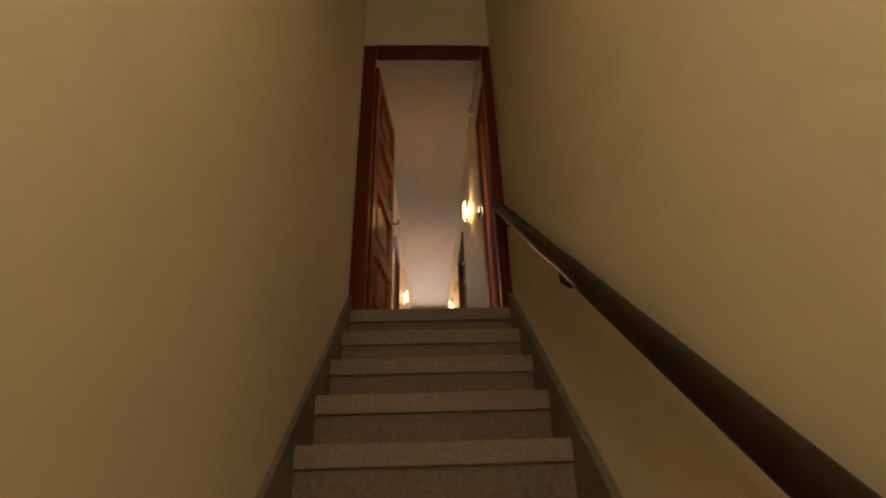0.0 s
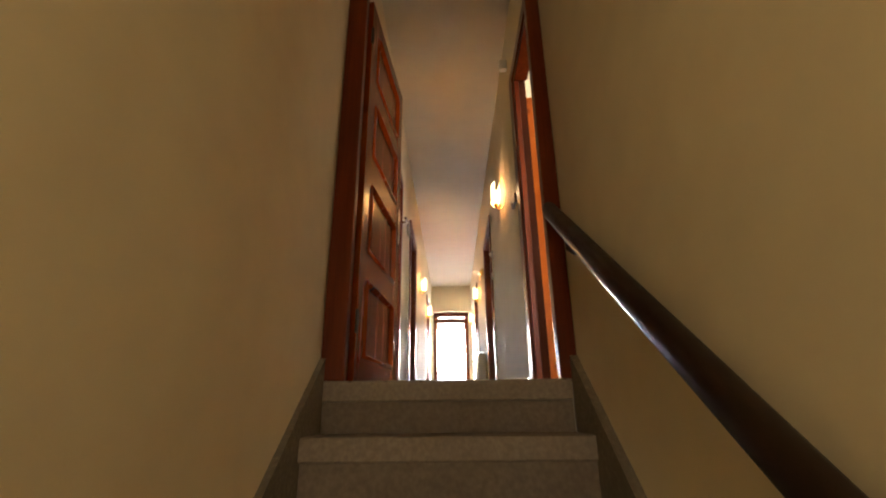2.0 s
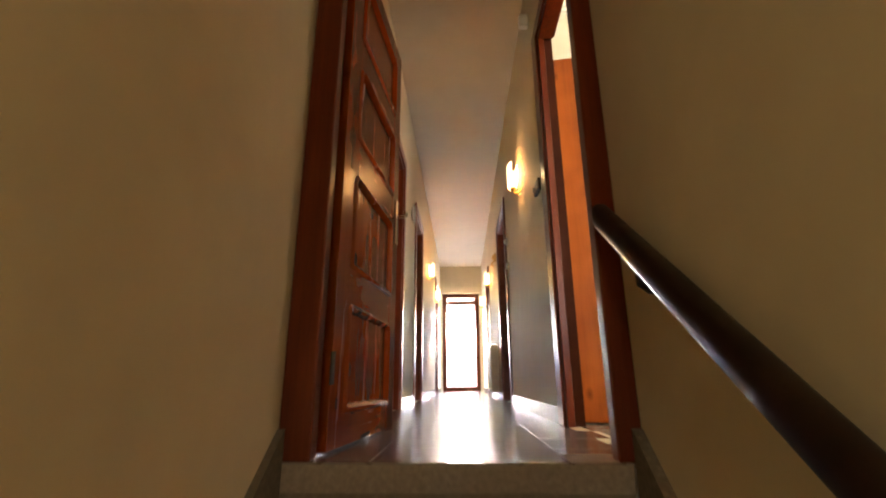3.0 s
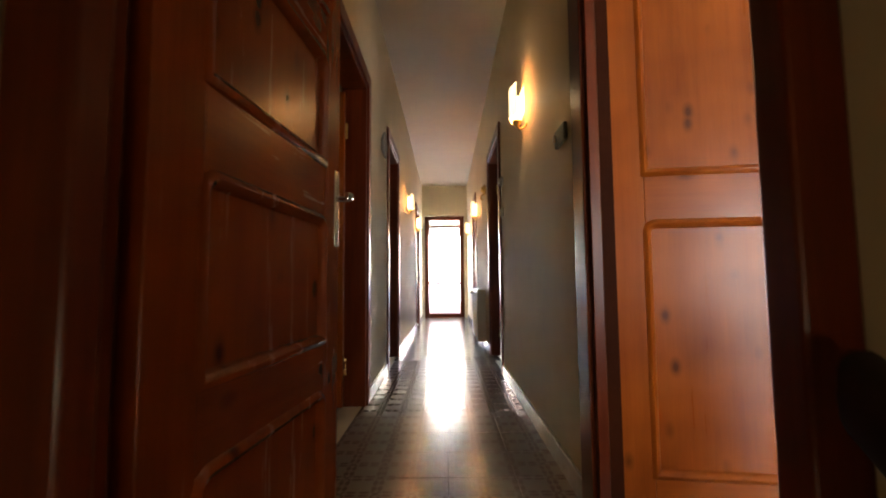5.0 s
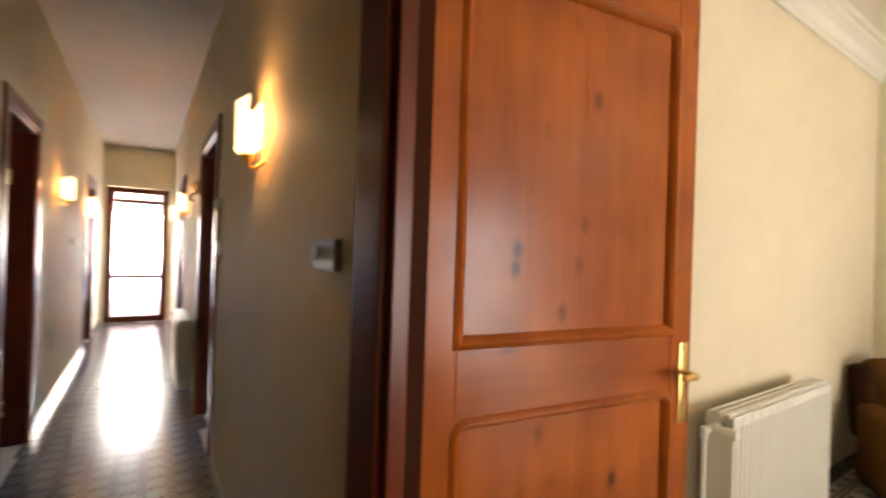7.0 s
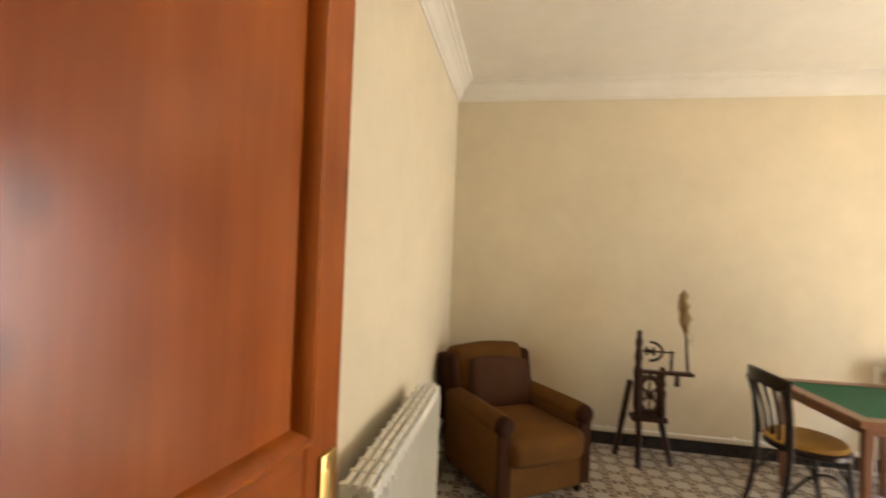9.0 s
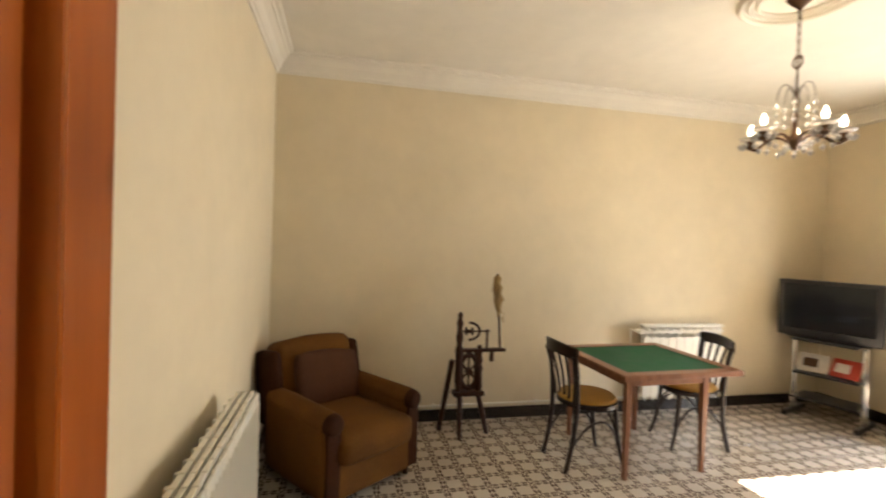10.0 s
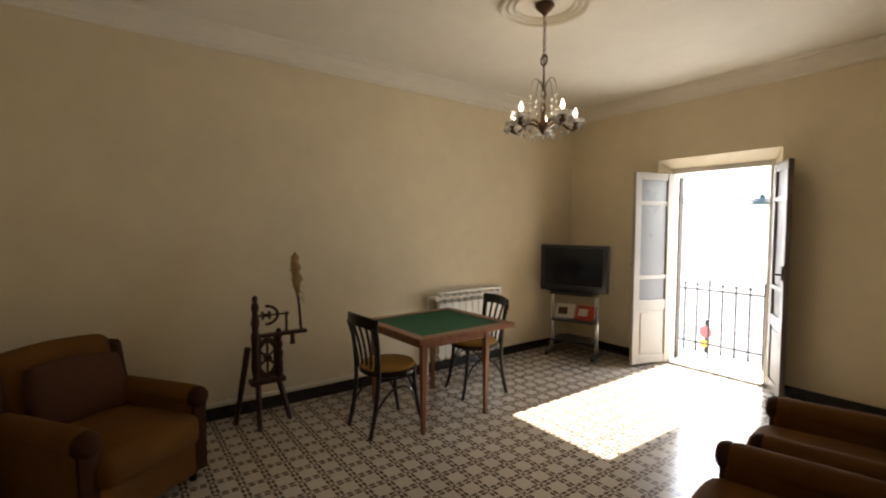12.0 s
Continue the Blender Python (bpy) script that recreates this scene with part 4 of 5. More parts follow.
def bistro_chair(m, label):
    """Black bentwood chair facing -y, mustard pad, splayed legs and bowed braces."""
    c = thing("chair", m, label, "chair", "chairs round the card table")
    bm = bmesh.new()
    turned(bm, (0, 0, 0.405), [(0.19, 0.0), (0.205, 0.006), (0.205, 0.03), (0.195, 0.036)], 28)
    for v in bm.verts:
        v.co.y *= 1.0
        v.co.x *= 1.02
    part("seat_frame", bm, BLACKWOOD, c, smooth=True)
    bm = bmesh.new()
    turned(bm, (0, 0, 0.436), [(0.192, 0.0), (0.198, 0.012), (0.185, 0.028), (0.12, 0.038), (0.02, 0.04)], 28)
    part("seat_pad", bm, SEATPAD, c, "worn mustard yellow seat pad", smooth=True)
    for s in (-1, 1):
        bm = bmesh.new()
        tube(bm, curve_pts((s * 0.135, -0.13, 0.41), (s * 0.14, -0.145, 0.28), (s * 0.145, -0.15, 0.12), (s * 0.17, -0.20, 0.0)), 0.017, 10, 0.012)
        part("leg", bm, BLACKWOOD, c, smooth=True)
        bm = bmesh.new()
        tube(bm, curve_pts((s * 0.155, 0.235, 0.0), (s * 0.15, 0.165, 0.25), (s * 0.165, 0.15, 0.45), (s * 0.182, 0.208, 0.775), 14), 0.016, 10)
        part("back_leg", bm, BLACKWOOD, c, smooth=True)
        bm = bmesh.new()
        tube(bm, curve_pts((s * 0.148, -0.155, 0.14), (s * 0.145, -0.12, 0.36), (s * 0.06, -0.10, 0.38), (0.0, -0.12, 0.385)), 0.008)
        part("brace", bm, BLACKWOOD, c, smooth=True)
        bm = bmesh.new()
        tube(bm, curve_pts((s * 0.148, -0.15, 0.15), (s * 0.17, -0.10, 0.38), (s * 0.17, 0.08, 0.38), (s * 0.152, 0.19, 0.16)), 0.008)
        part("brace", bm, BLACKWOOD, c, smooth=True)
    bm = bmesh.new()
    top = []
    for i in range(13):
        u = i / 6 - 1
        y = 0.210 + 0.032 * (1 - u * u)
        top.append((u * 0.20, y, 0.787 + 0.012 * (1 - u * u)))
    for dz0, dz1 in ((-0.045, 0.035),):
        rows = []
        for x, y, z in top:
            rows.append([bm.verts.new((x, y - 0.010, z + dz0)), bm.verts.new((x, y - 0.012, z + dz1 * 0.8)), bm.verts.new((x, y, z + dz1)), bm.verts.new((x, y + 0.010, z + dz1 * 0.8)), bm.verts.new((x, y + 0.010, z + dz0))])
        for a, b in zip(rows, rows[1:]):
            for k in range(5):
                bm.faces.new((a[k], a[(k + 1) % 5], b[(k + 1) % 5], b[k]))
        bm.faces.new(rows[0])
        bm.faces.new(rows[-1][::-1])
    part("top_rail", bm, BLACKWOOD, c, smooth=True)
    for u in (-0.5, -0.25, 0.0, 0.25, 0.5):
        bm = bmesh.new()
        tube(bm, curve_pts((u * 0.24, 0.175, 0.43), (u * 0.26, 0.17, 0.52), (u * 0.34, 0.19, 0.63), (u * 0.36, 0.236 - 0.03 * u * u, 0.765)), 0.010)
        part("slat", bm, BLACKWOOD, c, smooth=True)
    return c


CHAIR = bistro_chair(pose(4.27, -0.925, 0, 0, 0, 2), "black bentwood chair with mustard pad drawn up to the card table")
copy_thing(CHAIR, pose(4.42, -1.87, 0, 0, 0, 168))


# ---- card table ----
def card_table():
    t = thing("card_table", pose(4.325, -1.395, 0, 0, 0, 2), "square wooden card table with a green felt top", "table")
    bm = bmesh.new()
    box(bm, -0.418, -0.457, 0.655, 0.418, 0.457, 0.682, bevel=0.004)
    part("tabletop", bm, TABLEWOOD, t)
    part("felt", solid([(-0.343, -0.382, 0.683, 0.343, 0.382, 0.6865)]), FELT, t, "green felt playing surface")
    for a in ((-0.418, -0.457, 0.418, -0.383), (-0.418, 0.383, 0.418, 0.457), (-0.418, -0.3825, -0.344, 0.3825), (0.344, -0.3825, 0.418, 0.3825)):
        bm = bmesh.new()
        box(bm, a[0], a[1], 0.6825, a[2], a[3], 0.691, bevel=0.003)
        part("border", bm, TABLEWOOD, t)
    for a in ((-0.343, -0.382, 0.343, -0.373), (-0.343, 0.373, 0.343, 0.382), (-0.343, -0.3725, -0.334, 0.3725), (0.334, -0.3725, 0.343, 0.3725)):
        part("inlay", solid([(a[0], a[1], 0.6866, a[2], a[3], 0.6895)]), BLACKWOOD, t, "dark inlaid strip round the felt")
    lx0, lx1, ly0, ly1 = -0.335, 0.345, -0.22, 0.37
    for x in (lx0, lx1):
        for y in (ly0, ly1):
            bm = bmesh.new()
            vs = [[bm.verts.new((x + i * k, y + j * k, z)) for i, j in ((-1, -1), (1, -1), (1, 1), (-1, 1))] for k, z in ((0.012, 0.0), (0.020, 0.56), (0.020, 0.655))]
            for lo, hi in zip(vs, vs[1:]):
                for k in range(4):
                    bm.faces.new((lo[k], lo[(k + 1) % 4], hi[(k + 1) % 4], hi[k]))
            bm.faces.new(vs[0][::-1])
            bm.faces.new(vs[-1])
            part("leg", bm, TABLEWOOD, t)
    for b in ((lx0 - 0.015, ly0 + 0.025, lx0 + 0.01, ly1 - 0.025), (lx1 - 0.01, ly0 + 0.025, lx1 + 0.015, ly1 - 0.025),
              (lx0 + 0.025, ly0 - 0.015, lx1 - 0.025, ly0 + 0.01), (lx0 + 0.025, ly1 - 0.01, lx1 - 0.025, ly1 + 0.015)):
        bm = bmesh.new()
        box(bm, b[0], b[1], 0.60, b[2], b[3], 0.6545, bevel=0.003)
        part("apron", bm, TABLEWOOD, t)
    return t


card_table()


# ---- spinning wheel ----
FLAX = plain("flax_fibre", (0.34, 0.22, 0.09), 0.95, vary=0.4, scale=60, bump=0.9)


def spinning_wheel():
    w = thing("spinning_wheel", pose(4.79, -0.21, 0.0) @ Matrix.Scale(0.955, 4), "old dark wooden upright spinning wheel with flax on the distaff", "spinning wheel")
    # local y runs along the wall, towards the table at -y
    def post(name, y, x, z0, z1, label=""):
        bm = bmesh.new()
        h = z1 - z0
        turned(bm, (x, y, z0), [(0.024, 0), (0.030, h * 0.06), (0.022, h * 0.10), (0.033, h * 0.2), (0.028, h * 0.45), (0.036, h * 0.55), (0.022, h * 0.62), (0.032, h * 0.70), (0.020, h * 0.80), (0.030, h * 0.87), (0.017, h * 0.93), (0.022, h * 0.97), (0.010, h)], 12)
        part(name, bm, WHEELWOOD, w, label, smooth=True)
    post("post", 0.075, 0, 0.30, 0.985)
    post("post", -0.095, 0, 0.30, 0.72)
    for a, b in (((0.10, 0.20, 0.0), (0.0, 0.13, 0.60)), ((-0.02, -0.17, 0.0), (0.0, -0.09, 0.34)), ((-0.12, 0.08, 0.0), (0.0, 0.06, 0.34))):
        bm = bmesh.new()
        rod(bm, a, b, 0.018, 0.023, 10)
        m = Vector(a).lerp(Vector(b), 0.55)
        bmesh.ops.create_uvsphere(bm, u_segments=10, v_segments=8, radius=0.024, matrix=Matrix.Translation(m))
        part("leg", bm, WHEELWOOD, w, smooth=True)
    part("bench", solid([(-0.05, -0.135, 0.315, 0.05, 0.12, 0.35)], 0.006), WHEELWOOD, w)
    part("arm_board", solid([(-0.03, -0.31, 0.665, 0.03, 0.07, 0.69)], 0.005), WHEELWOOD, w)
    bm = bmesh.new()
    rod(bm, (0, -0.20, 0.67), (0, -0.20, 0.585), 0.016, 0.02, 10)
    part("peg", bm, WHEELWOOD, w)
    # drive wheel between the posts
    bm = bmesh.new()
    n, R, r = 28, 0.135, 0.021
    for i in range(n):
        a = 2 * math.pi * i / n
        b = 2 * math.pi * (i + 1) / n
        rod(bm, (0, -0.01 + R * math.cos(a) * 0.55, 0.505 + R * math.sin(a)), (0, -0.01 + R * math.cos(b) * 0.55, 0.505 + R * math.sin(b)), r, seg=8)
    wheel = part("wheel_rim", bm, WHEELWOOD, w, smooth=True)
    for k in range(6):
        a = math.pi / 6 + 2 * math.pi * k / 6
        bm = bmesh.new()
        rod(bm, (0, -0.01, 0.505), (0, -0.01 + R * 0.53 * math.cos(a), 0.505 + R * math.sin(a) * 0.97), 0.009, seg=6)
        part("spoke", bm, WHEELWOOD, wheel)
    bm = bmesh.new()
    rod(bm, (-0.03, -0.01, 0.505), (0.03, -0.01, 0.505), 0.028, seg=14)
    part("hub", bm, WHEELWOOD, wheel)
    part("treadle_panel", solid([(-0.012, -0.085, 0.36, 0.012, -0.055, 0.66), (-0.012, 0.035, 0.36, 0.012, 0.06, 0.66)], 0.003), WHEELWOOD, w)
    # flyer with bobbin
    bm = bmesh.new()
    rod(bm, (0, 0.06, 0.83), (0, -0.175, 0.83), 0.007, seg=8)
    turned(bm, (0, 0.03, 0.83), [(0.012, 0), (0.034, 0.003), (0.034, 0.012), (0.014, 0.016), (0.014, 0.05), (0.034, 0.054), (0.034, 0.062), (0.01, 0.066)], 14, (0, -1, 0))
    fl = part("bobbin", bm, WHEELWOOD, w, smooth=True)
    bm = bmesh.new()
    tube(bm, [(0, 0.0 - 0.09 * math.sin(a) , 0.83 + 0.07 * math.cos(a)) for a in [math.pi * i / 14 for i in range(15)]], 0.011, 8)
    part("flyer", bm, WHEELWOOD, fl, smooth=True)
    bm = bmesh.new()
    rod(bm, (0, -0.155, 0.685), (0, -0.155, 0.845), 0.011, seg=8)
    part("upright", bm, WHEELWOOD, w)
    # distaff
    bm = bmesh.new()
    rod(bm, (0, -0.27, 0.68), (0, -0.225, 1.30), 0.011, 0.008, 8)
    di = part("distaff", bm, WHEELWOOD, w)
    bm = bmesh.new()
    rnd = random.Random(3)
    turned(bm, (0, -0.247, 0.95), [(0.008, 0), (0.018, 0.03), (0.026, 0.08), (0.037, 0.13), (0.031, 0.18), (0.038, 0.23), (0.024, 0.275), (0.030, 0.315), (0.010, 0.34)], 14, (0, 0.072, 1))
    for v in bm.verts:
        v.co += Vector(noise.noise_vector(v.co * 26)) * 0.018
    for k in range(26):
        z = 0.93 + rnd.random() * 0.34
        a = rnd.random() * 6.28
        y0 = -0.247 + (z - 0.95) * 0.072
        p = Vector((0.030 * math.cos(a), y0 + 0.030 * math.sin(a), z))
        q = p + Vector((0.02 * math.cos(a), 0.026 * math.sin(a), rnd.uniform(-0.05, -0.01)))
        tube(bm, [p, p.lerp(q, 0.5) + Vector((0, 0, 0.008)), q], 0.0035, 5, 0.001)
    part("flax", bm, FLAX, di, "tow-coloured flax wound on the distaff")
    return w


spinning_wheel()

# ---- television on a stand ----
PAPER = plain("printed_paper", (0.62, 0.58, 0.50), 0.6, vary=0.3, scale=40)
REDPAPER = plain("red_magazine_cover", (0.45, 0.05, 0.025), 0.45, vary=0.2, scale=20)
TVM = pose(4.63, -3.54, 0, 0, 0, 199)


def tv_stand(m):
    s = thing("tv_stand", m, "chromed tube television stand with dark glass shelves", "stand")
    for x in (-0.255, 0.255):
        bm = bmesh.new()
        box(bm, x - 0.022, -0.06, 0.04, x + 0.022, -0.035, 0.695, bevel=0.01)
        part("post", bm, CHROME, s, smooth=True)
        bm = bmesh.new()
        box(bm, x - 0.02, -0.22, 0.0, x + 0.02, 0.18, 0.04, bevel=0.008)
        part("foot", bm, BLACKPL, s)
    for z, d in ((0.695, 0.20), (0.385, 0.14), (0.16, 0.15)):
        bm = bmesh.new()
        hw = 0.33 if z > 0.7 else 0.235
        box(bm, -hw, -d, z, hw, d, z + 0.018, bevel=0.005)
        part("shelf", bm, BLACKPL, s)
    return s


tv_stand(TVM)
tv = thing("television", TVM @ Matrix.Translation((0, 0, 0.713)), "black wide television, switched off, on its stand", "television")
bm = bmesh.new()
box(bm, -0.375, -0.13, 0.012, 0.375, -0.04, 0.53, bevel=0.014)
part("bezel", bm, BLACKPL, tv, smooth=True)
part("screen", solid([(-0.325, -0.1335, 0.085, 0.325, -0.129, 0.495)]), SCREEN, tv, "dark glossy screen")
bm = bmesh.new()
box(bm, -0.28, -0.042, 0.03, 0.28, 0.14, 0.46, bevel=0.05)
part("back_housing", bm, BLACKPL, tv, smooth=True)
part("plinth", solid([(-0.30, -0.12, 0.0, 0.30, 0.10, 0.014)], 0.004), BLACKPL, tv)
for nm, x, rot, mat, lab in (("magazine", -0.115, 8, PAPER, "pale printed magazine lying on the stand shelf"), ("magazine", 0.115, -6, REDPAPER, "red-covered magazine lying on the stand shelf")):
    mg = thing(nm, TVM @ Matrix.Translation((x, -0.02, 0.403)) @ Matrix.Rotation(radians(rot), 4, "Z"), lab, "magazine", "magazines on the stand")
    bm = bmesh.new()
    box(bm, -0.105, -0.075, 0.0, 0.105, 0.10, 0.012, bevel=0.002, m=Matrix.Translation((0, 0.0, 0.068)) @ Matrix.Rotation(radians(58), 4, "X"))
    part("cover", bm, mat, mg)
    bm = bmesh.new()
    box(bm, -0.075, -0.03, 0.0122, 0.03, 0.055, 0.0132, m=Matrix.Translation((0, 0.0, 0.068)) @ Matrix.Rotation(radians(58), 4, "X"))
    part("printed_block", bm, BRONZE if mat is PAPER else PAPER, mg)

# ---- chandelier and ceiling rose ----
CH = Vector((3.41, -1.57, 0))
rose = tagged(thing("trim_ceiling_rose", Matrix.Translation((CH.x, CH.y, ROOM_CEIL)), "round white plaster ceiling rose with raised rings", "ceiling rose"), kind="structure")
for R, w, h in ((0.27, 0.018, 0.028), (0.225, 0.013, 0.022), (0.185, 0.011, 0.018)):
    bm = bmesh.new()
    seg = 64
    rings = [[bm.verts.new(((R + u * w) * math.cos(2 * math.pi * i / seg), (R + u * w) * math.sin(2 * math.pi * i / seg), v * h)) for i in range(seg)] for u, v in ((-1, 0.02), (-0.7, -0.7), (0, -1), (0.7, -0.7), (1, 0.02))]
    for a, b in zip(rings, rings[1:]):
        for i in range(seg):
            bm.faces.new((a[i], a[(i + 1) % seg], b[(i + 1) % seg], b[i]))
    part("ring", bm, CEIL, rose, smooth=True)


def chandelier():
    c = thing("chandelier", Matrix.Translation((CH.x, CH.y, ROOM_CEIL)), "dark bronze chandelier with crystal drops and lit candle bulbs", "chandelier")
    z0 = 2.125 - ROOM_CEIL
    bm = bmesh.new()
    turned(bm, (0, 0, 0), [(0.055, 0.0), (0.062, -0.012), (0.045, -0.035), (0.02, -0.055), (0.01, -0.07)], 20)
    part("canopy", bm, BRONZE, c, smooth=True)
    k, z = 0, -0.07
    while z > -0.30:
        bm = bmesh.new()
        d = Vector((1, 0, 0)) if k % 2 else Vector((0, 1, 0))
        tube(bm, [Vector((0, 0, z - 0.022)) + d * (0.009 * math.sin(a)) + Vector((0, 0, 0.025 * math.cos(a))) for a in [2 * math.pi * i / 12 for i in range(13)]], 0.0028, 6)
        part("chain_link", bm, BRONZE, c)
        z -= 0.042
        k += 1
    bm = bmesh.new()
    tube(bm, [(0.024 * math.sin(a), 0, -0.345 + 0.032 * math.cos(a)) for a in [2 * math.pi * i / 20 for i in range(21)]], 0.006, 8)
    rod(bm, (0, 0, -0.32), (0, 0, -0.37), 0.005, seg=8)
    part("ring", bm, BRONZE, c)
    bm = bmesh.new()
    turned(bm, (0, 0, z0 - 0.06), [(0.005, -0.04), (0.014, -0.025), (0.028, 0.0), (0.030, 0.018), (0.016, 0.05), (0.012, 0.10), (0.020, 0.13), (0.010, 0.17), (0.018, 0.22), (0.007, 0.27), (0.005, 0.40)], 14)
    part("stem", bm, BRONZE, c, smooth=True)
    rnd = random.Random(5)

    def drop(bm, p, s):
        bmesh.ops.create_cone(bm, cap_ends=True, segments=6, radius1=s * 0.42, radius2=s * 0.10, depth=s * 0.5, matrix=Matrix.Translation(Vector(p) + Vector((0, 0, -s * 0.9))))
        bmesh.ops.create_cone(bm, cap_ends=True, segments=6, radius1=0.0005, radius2=s * 0.42, depth=s * 0.7, matrix=Matrix.Translation(Vector(p) + Vector((0, 0, -s * 1.5))))
        bmesh.ops.create_icosphere(bm, subdivisions=1, radius=s * 0.16, matrix=Matrix.Translation(Vector(p) + Vector((0, 0, -s * 0.4))))

    for j in range(5):
        a = radians(20 + 72 * j)
        u = Vector((math.cos(a), math.sin(a), 0))
        bm = bmesh.new()
        tube(bm, curve_pts(u * 0.03 + Vector((0, 0, z0 - 0.05)), u * 0.12 + Vector((0, 0, z0 + 0.05)), u * 0.17 + Vector((0, 0, z0 - 0.12)), u * 0.208 + Vector((0, 0, z0 - 0.055)), 12), 0.008, 8)
        turned(bm, u * 0.208 + Vector((0, 0, z0 - 0.065)), [(0.012, 0), (0.026, 0.016), (0.02, 0.03), (0.024, 0.045)], 12)
        arm = part("arm", bm, BRONZE, c, smooth=True)
        bm = bmesh.new()
        turned(bm, u * 0.208 + Vector((0, 0, z0 - 0.02)), [(0.018, 0.0), (0.050, 0.010), (0.056, 0.020), (0.050, 0.016), (0.016, 0.008)], 16)
        part("drip_dish", bm, CRYSTAL, arm, "clear crystal dish", smooth=True)
        bm = bmesh.new()
        turned(bm, u * 0.208 + Vector((0, 0, z0 - 0.012)), [(0.010, 0), (0.010, 0.028)], 10)
        part("candle_sleeve", bm, WHITE, arm)
        bm = bmesh.new()
        turned(bm, u * 0.208 + Vector((0, 0, z0 + 0.016)), [(0.009, 0), (0.012, 0.012), (0.014, 0.024), (0.009, 0.044), (0.002, 0.062)], 12)
        part("candle_bulb", bm, CANDLE, arm, "glowing candle-shaped bulb", smooth=True)
        for i in range(7):
            b = 2 * math.pi * i / 7
            bm = bmesh.new()
            drop(bm, u * 0.208 + Vector((0.05 * math.cos(b), 0.05 * math.sin(b), z0 - 0.005)), 0.03 + 0.006 * rnd.random())
            part("crystal_drop", bm, CRYSTAL, arm)
        for q in (0.35, 0.6, 0.8):
            bm = bmesh.new()
            drop(bm, u * (0.208 * q) + Vector((0, 0, z0 - 0.055 - 0.02 * math.sin(q * 6))), 0.034)
            part("crystal_drop", bm, CRYSTAL, arm)
        # upper bent wires with hanging drops
        b = a + radians(36)
        v = Vector((math.cos(b), math.sin(b), 0))
        bm = bmesh.new()
        tube(bm, curve_pts(Vector((0, 0, z0 + 0.16)), v * 0.03 + Vector((0, 0, z0 + 0.30)), v * 0.08 + Vector((0, 0, z0 + 0.27)), v * 0.085 + Vector((0, 0, z0 + 0.17))), 0.0024, 6)
        wire = part("scroll_wire", bm, BRONZE, c)
        for s in range(3):
            bm = bmesh.new()
            drop(bm, v * 0.085 + Vector((0, 0, z0 + 0.17 - 0.045 * s)), 0.028)
            part("crystal_drop", bm, CRYSTAL, wire)
    return c


chandelier()
bulb("chandelier_bulb", (CH.x, CH.y, 2.25), 0.5, (1.0, 0.8, 0.55), 0.2)

# ---- small corridor things ----
gauge = thing("wall_plate", pose(0.004, 3.10, 1.90), "pale round dish hung on the corridor wall", "plate")
bm = bmesh.new()
turned(bm, (0, 0, 0), [(0.06, 0.0), (0.105, 0.02), (0.112, 0.03), (0.10, 0.028), (0.055, 0.012), (0.01, 0.010)], 28, (1, 0, 0))
part("dish", bm, GREYBASE, gauge, smooth=True)
orn = thing("wall_ornament", pose(0.996, 4.72, 1.86), "small brass ornament fixed on the corridor wall", "ornament")
bm = bmesh.new()
turned(bm, (0, 0, 0), [(0.05, 0.0), (0.07, 0.012), (0.045, 0.03), (0.03, 0.05), (0.012, 0.06)], 18, (-1, 0, 0))
part("boss", bm, BRASS, orn, smooth=True)
bm = bmesh.new()
tube(bm, curve_pts((-0.02, 0, -0.05), (-0.07, 0, -0.06), (-0.08, 0, -0.13), (-0.03, 0, -0.12)), 0.008)
part("hook", bm, BRASS, orn, smooth=True)
sw = thing("light_switch", pose(0.998, 1.27, 1.365), "wide brown switch plate with a small white rocker", "switch")
part("box", solid([(-0.018, -0.06, -0.036, 0.0, 0.088, 0.036)], 0.005), plain("brown_plastic", (0.055, 0.040, 0.030), 0.3, vary=0.1), sw)
part("rocker", solid([(-0.028, 0.056, -0.014, -0.0185, 0.078, 0.018)], 0.003), WHITE, sw)
for x, y, side in ((0.998, 3.19, -1), (0.002, 6.05, 1)):
    sw = thing("light_switch", pose(x, y, 1.35), "small white switch on the corridor wall beside a door", "switch", "white corridor switches")
    part("box", solid([(min(0, side * 0.016), -0.038, -0.038, max(0, side * 0.016), 0.038, 0.038)], 0.005), WHITE, sw)
    part("rocker", solid([(min(side * 0.0165, side * 0.023), -0.018, -0.024, max(side * 0.0165, side * 0.023), 0.018, 0.024)], 0.003), WHITE, sw)
th = thing("thermostat", pose(0.998, 3.19, 1.61), "small round grey thermostat on the corridor wall", "thermostat")
bm = bmesh.new()
turned(bm, (0, 0, 0), [(0.040, 0.0), (0.040, 0.018), (0.034, 0.024), (0.010, 0.026)], 24, (-1, 0, 0))
body = part("body", bm, GREYBASE, th, smooth=True)
bm = bmesh.new()
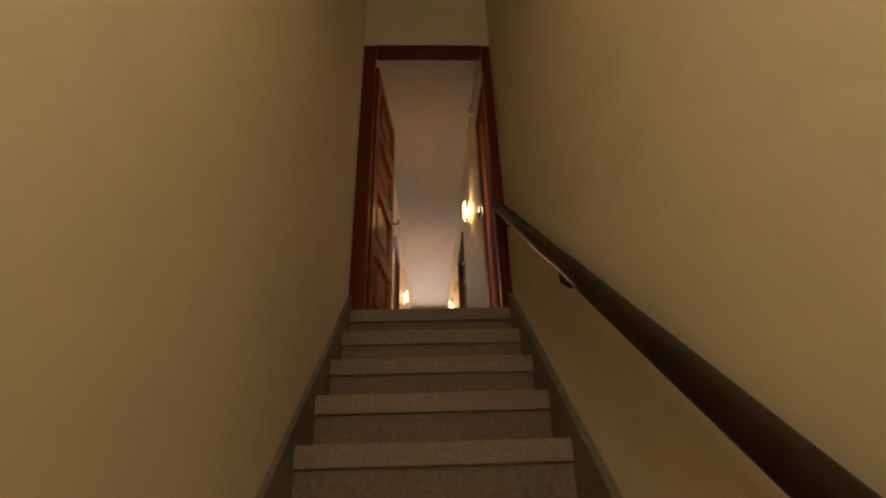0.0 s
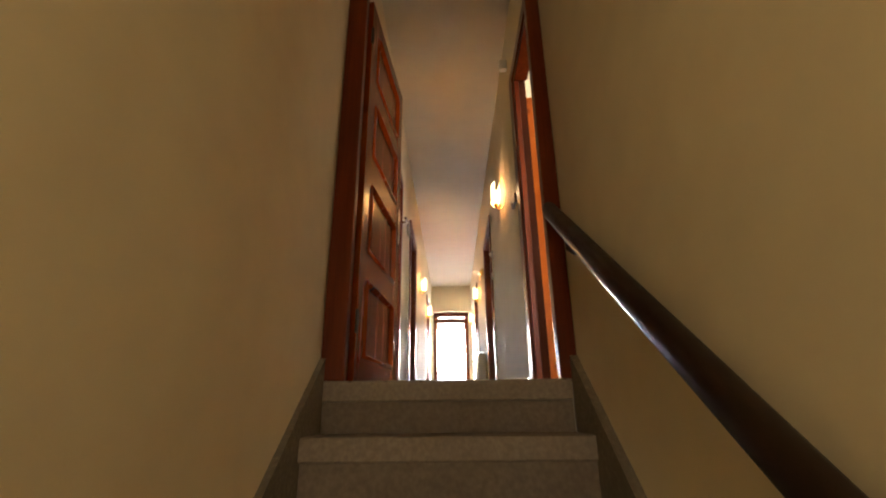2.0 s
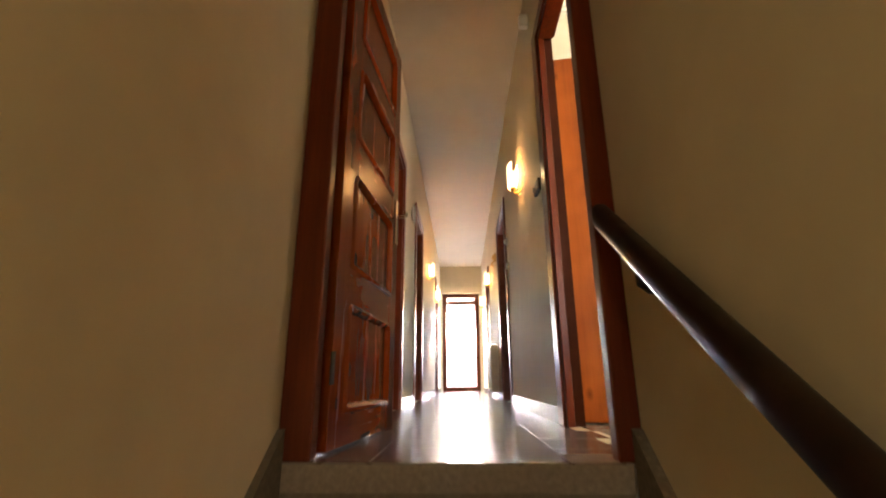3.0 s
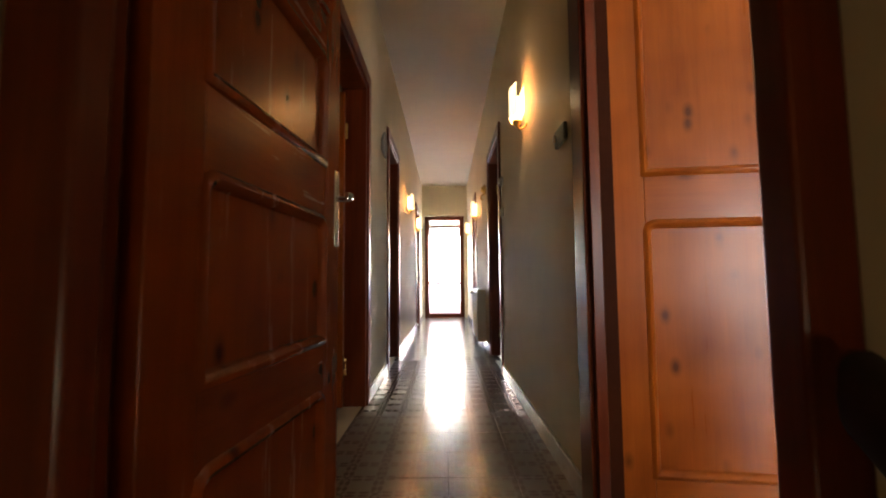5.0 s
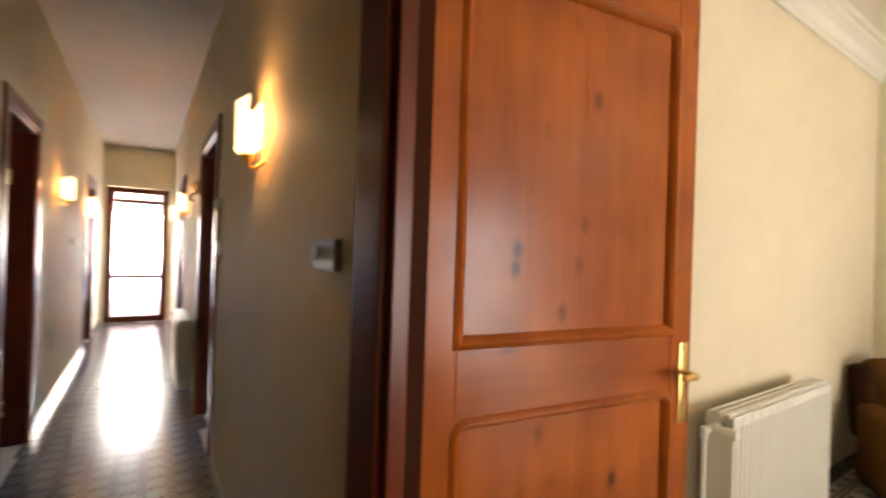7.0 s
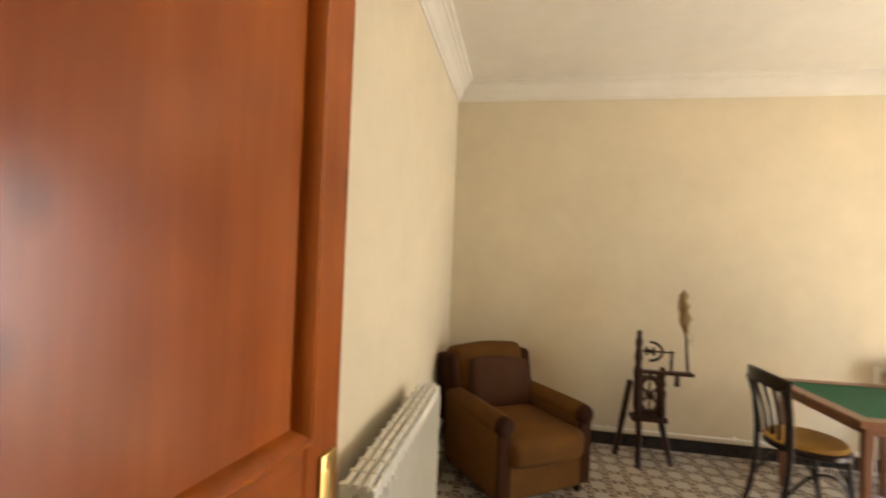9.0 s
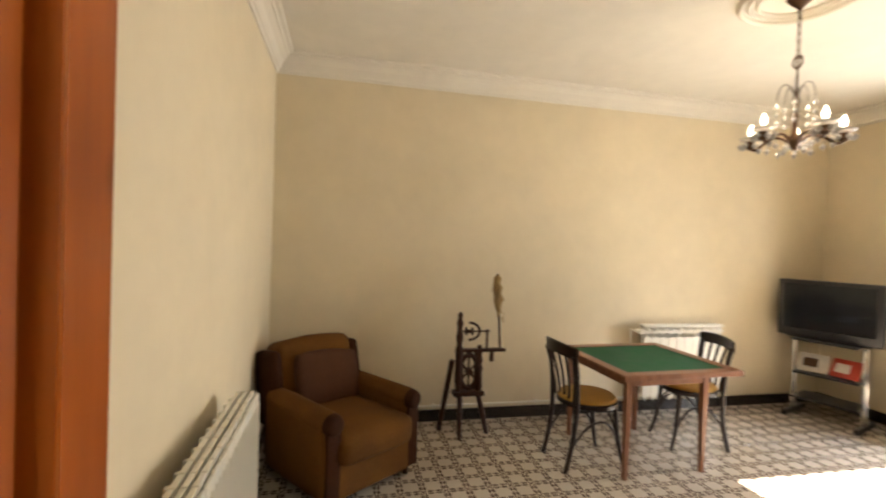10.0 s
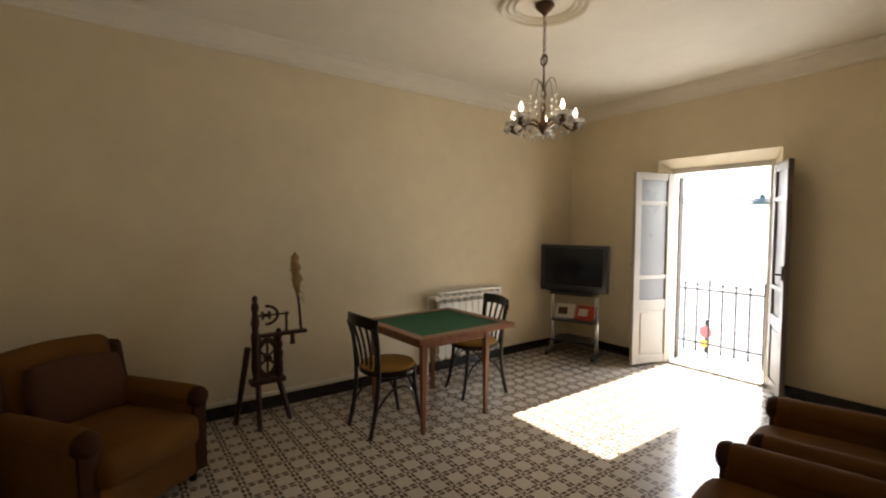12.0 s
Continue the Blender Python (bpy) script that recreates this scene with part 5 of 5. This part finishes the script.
turned(bm, (-0.026, 0, 0), [(0.020, 0.0), (0.019, 0.012), (0.008, 0.014)], 18, (-1, 0, 0))
part("dial", bm, WHITE, body, smooth=True)
det = thing("detector", pose(0.965, 1.25, CEIL_Z - 0.32), "small white alarm sensor high on the wall", "sensor")
part("body", solid([(-0.03, -0.025, -0.05, 0.035, 0.025, 0.05)], 0.012), WHITE, det)

# ---- floor tiles ----
T = 0.27


def tile_mesh(mat):
    bm = bmesh.new()
    h = T / 2 - 0.0004
    b = 0.0012
    lo = [bm.verts.new((x * h, y * h, -0.011)) for x, y in ((-1, -1), (1, -1), (1, 1), (-1, 1))]
    mid = [bm.verts.new((x * h, y * h, -b)) for x, y in ((-1, -1), (1, -1), (1, 1), (-1, 1))]
    hi = [bm.verts.new((x * (h - b), y * (h - b), 0)) for x, y in ((-1, -1), (1, -1), (1, 1), (-1, 1))]
    for a, c in ((lo, mid), (mid, hi)):
        for i in range(4):
            bm.faces.new((a[i], a[(i + 1) % 4], c[(i + 1) % 4], c[i]))
    bm.faces.new(hi)
    return finish("tile", bm, mat)


TILE_MESH, HALL_MESH = tile_mesh(TILE), tile_mesh(TILE_HALL)
rnd = random.Random(11)
ROOM_FLOOR, HALL_FLOOR = bpy.data.objects["floor_room"], bpy.data.objects["floor_hall"]


def lay(floor, mesh, x0, x1, y0, y1, skip):
    nx, ny = math.ceil((x1 - x0) / T), math.ceil((y1 - y0) / T)
    for i in range(nx):
        for j in range(ny):
            x, y = x0 + (i + 0.5) * T, y0 + (j + 0.5) * T
            if skip(x, y):
                continue
            ob = new("tile", mesh)
            ob.parent = floor
            ob.location = (x, y, rnd.uniform(-0.0006, 0.0006))
            ob.rotation_euler = (rnd.uniform(-0.001, 0.001), rnd.uniform(-0.001, 0.001), 0)


lay(ROOM_FLOOR, TILE_MESH, 1.06, ROOM_X1, ROOM_Y0 - 0.1, ROOM_Y1, lambda x, y: False)
lay(HALL_FLOOR, HALL_MESH, -0.02, 1.06, 0.0, HALL_END, lambda x, y: False)
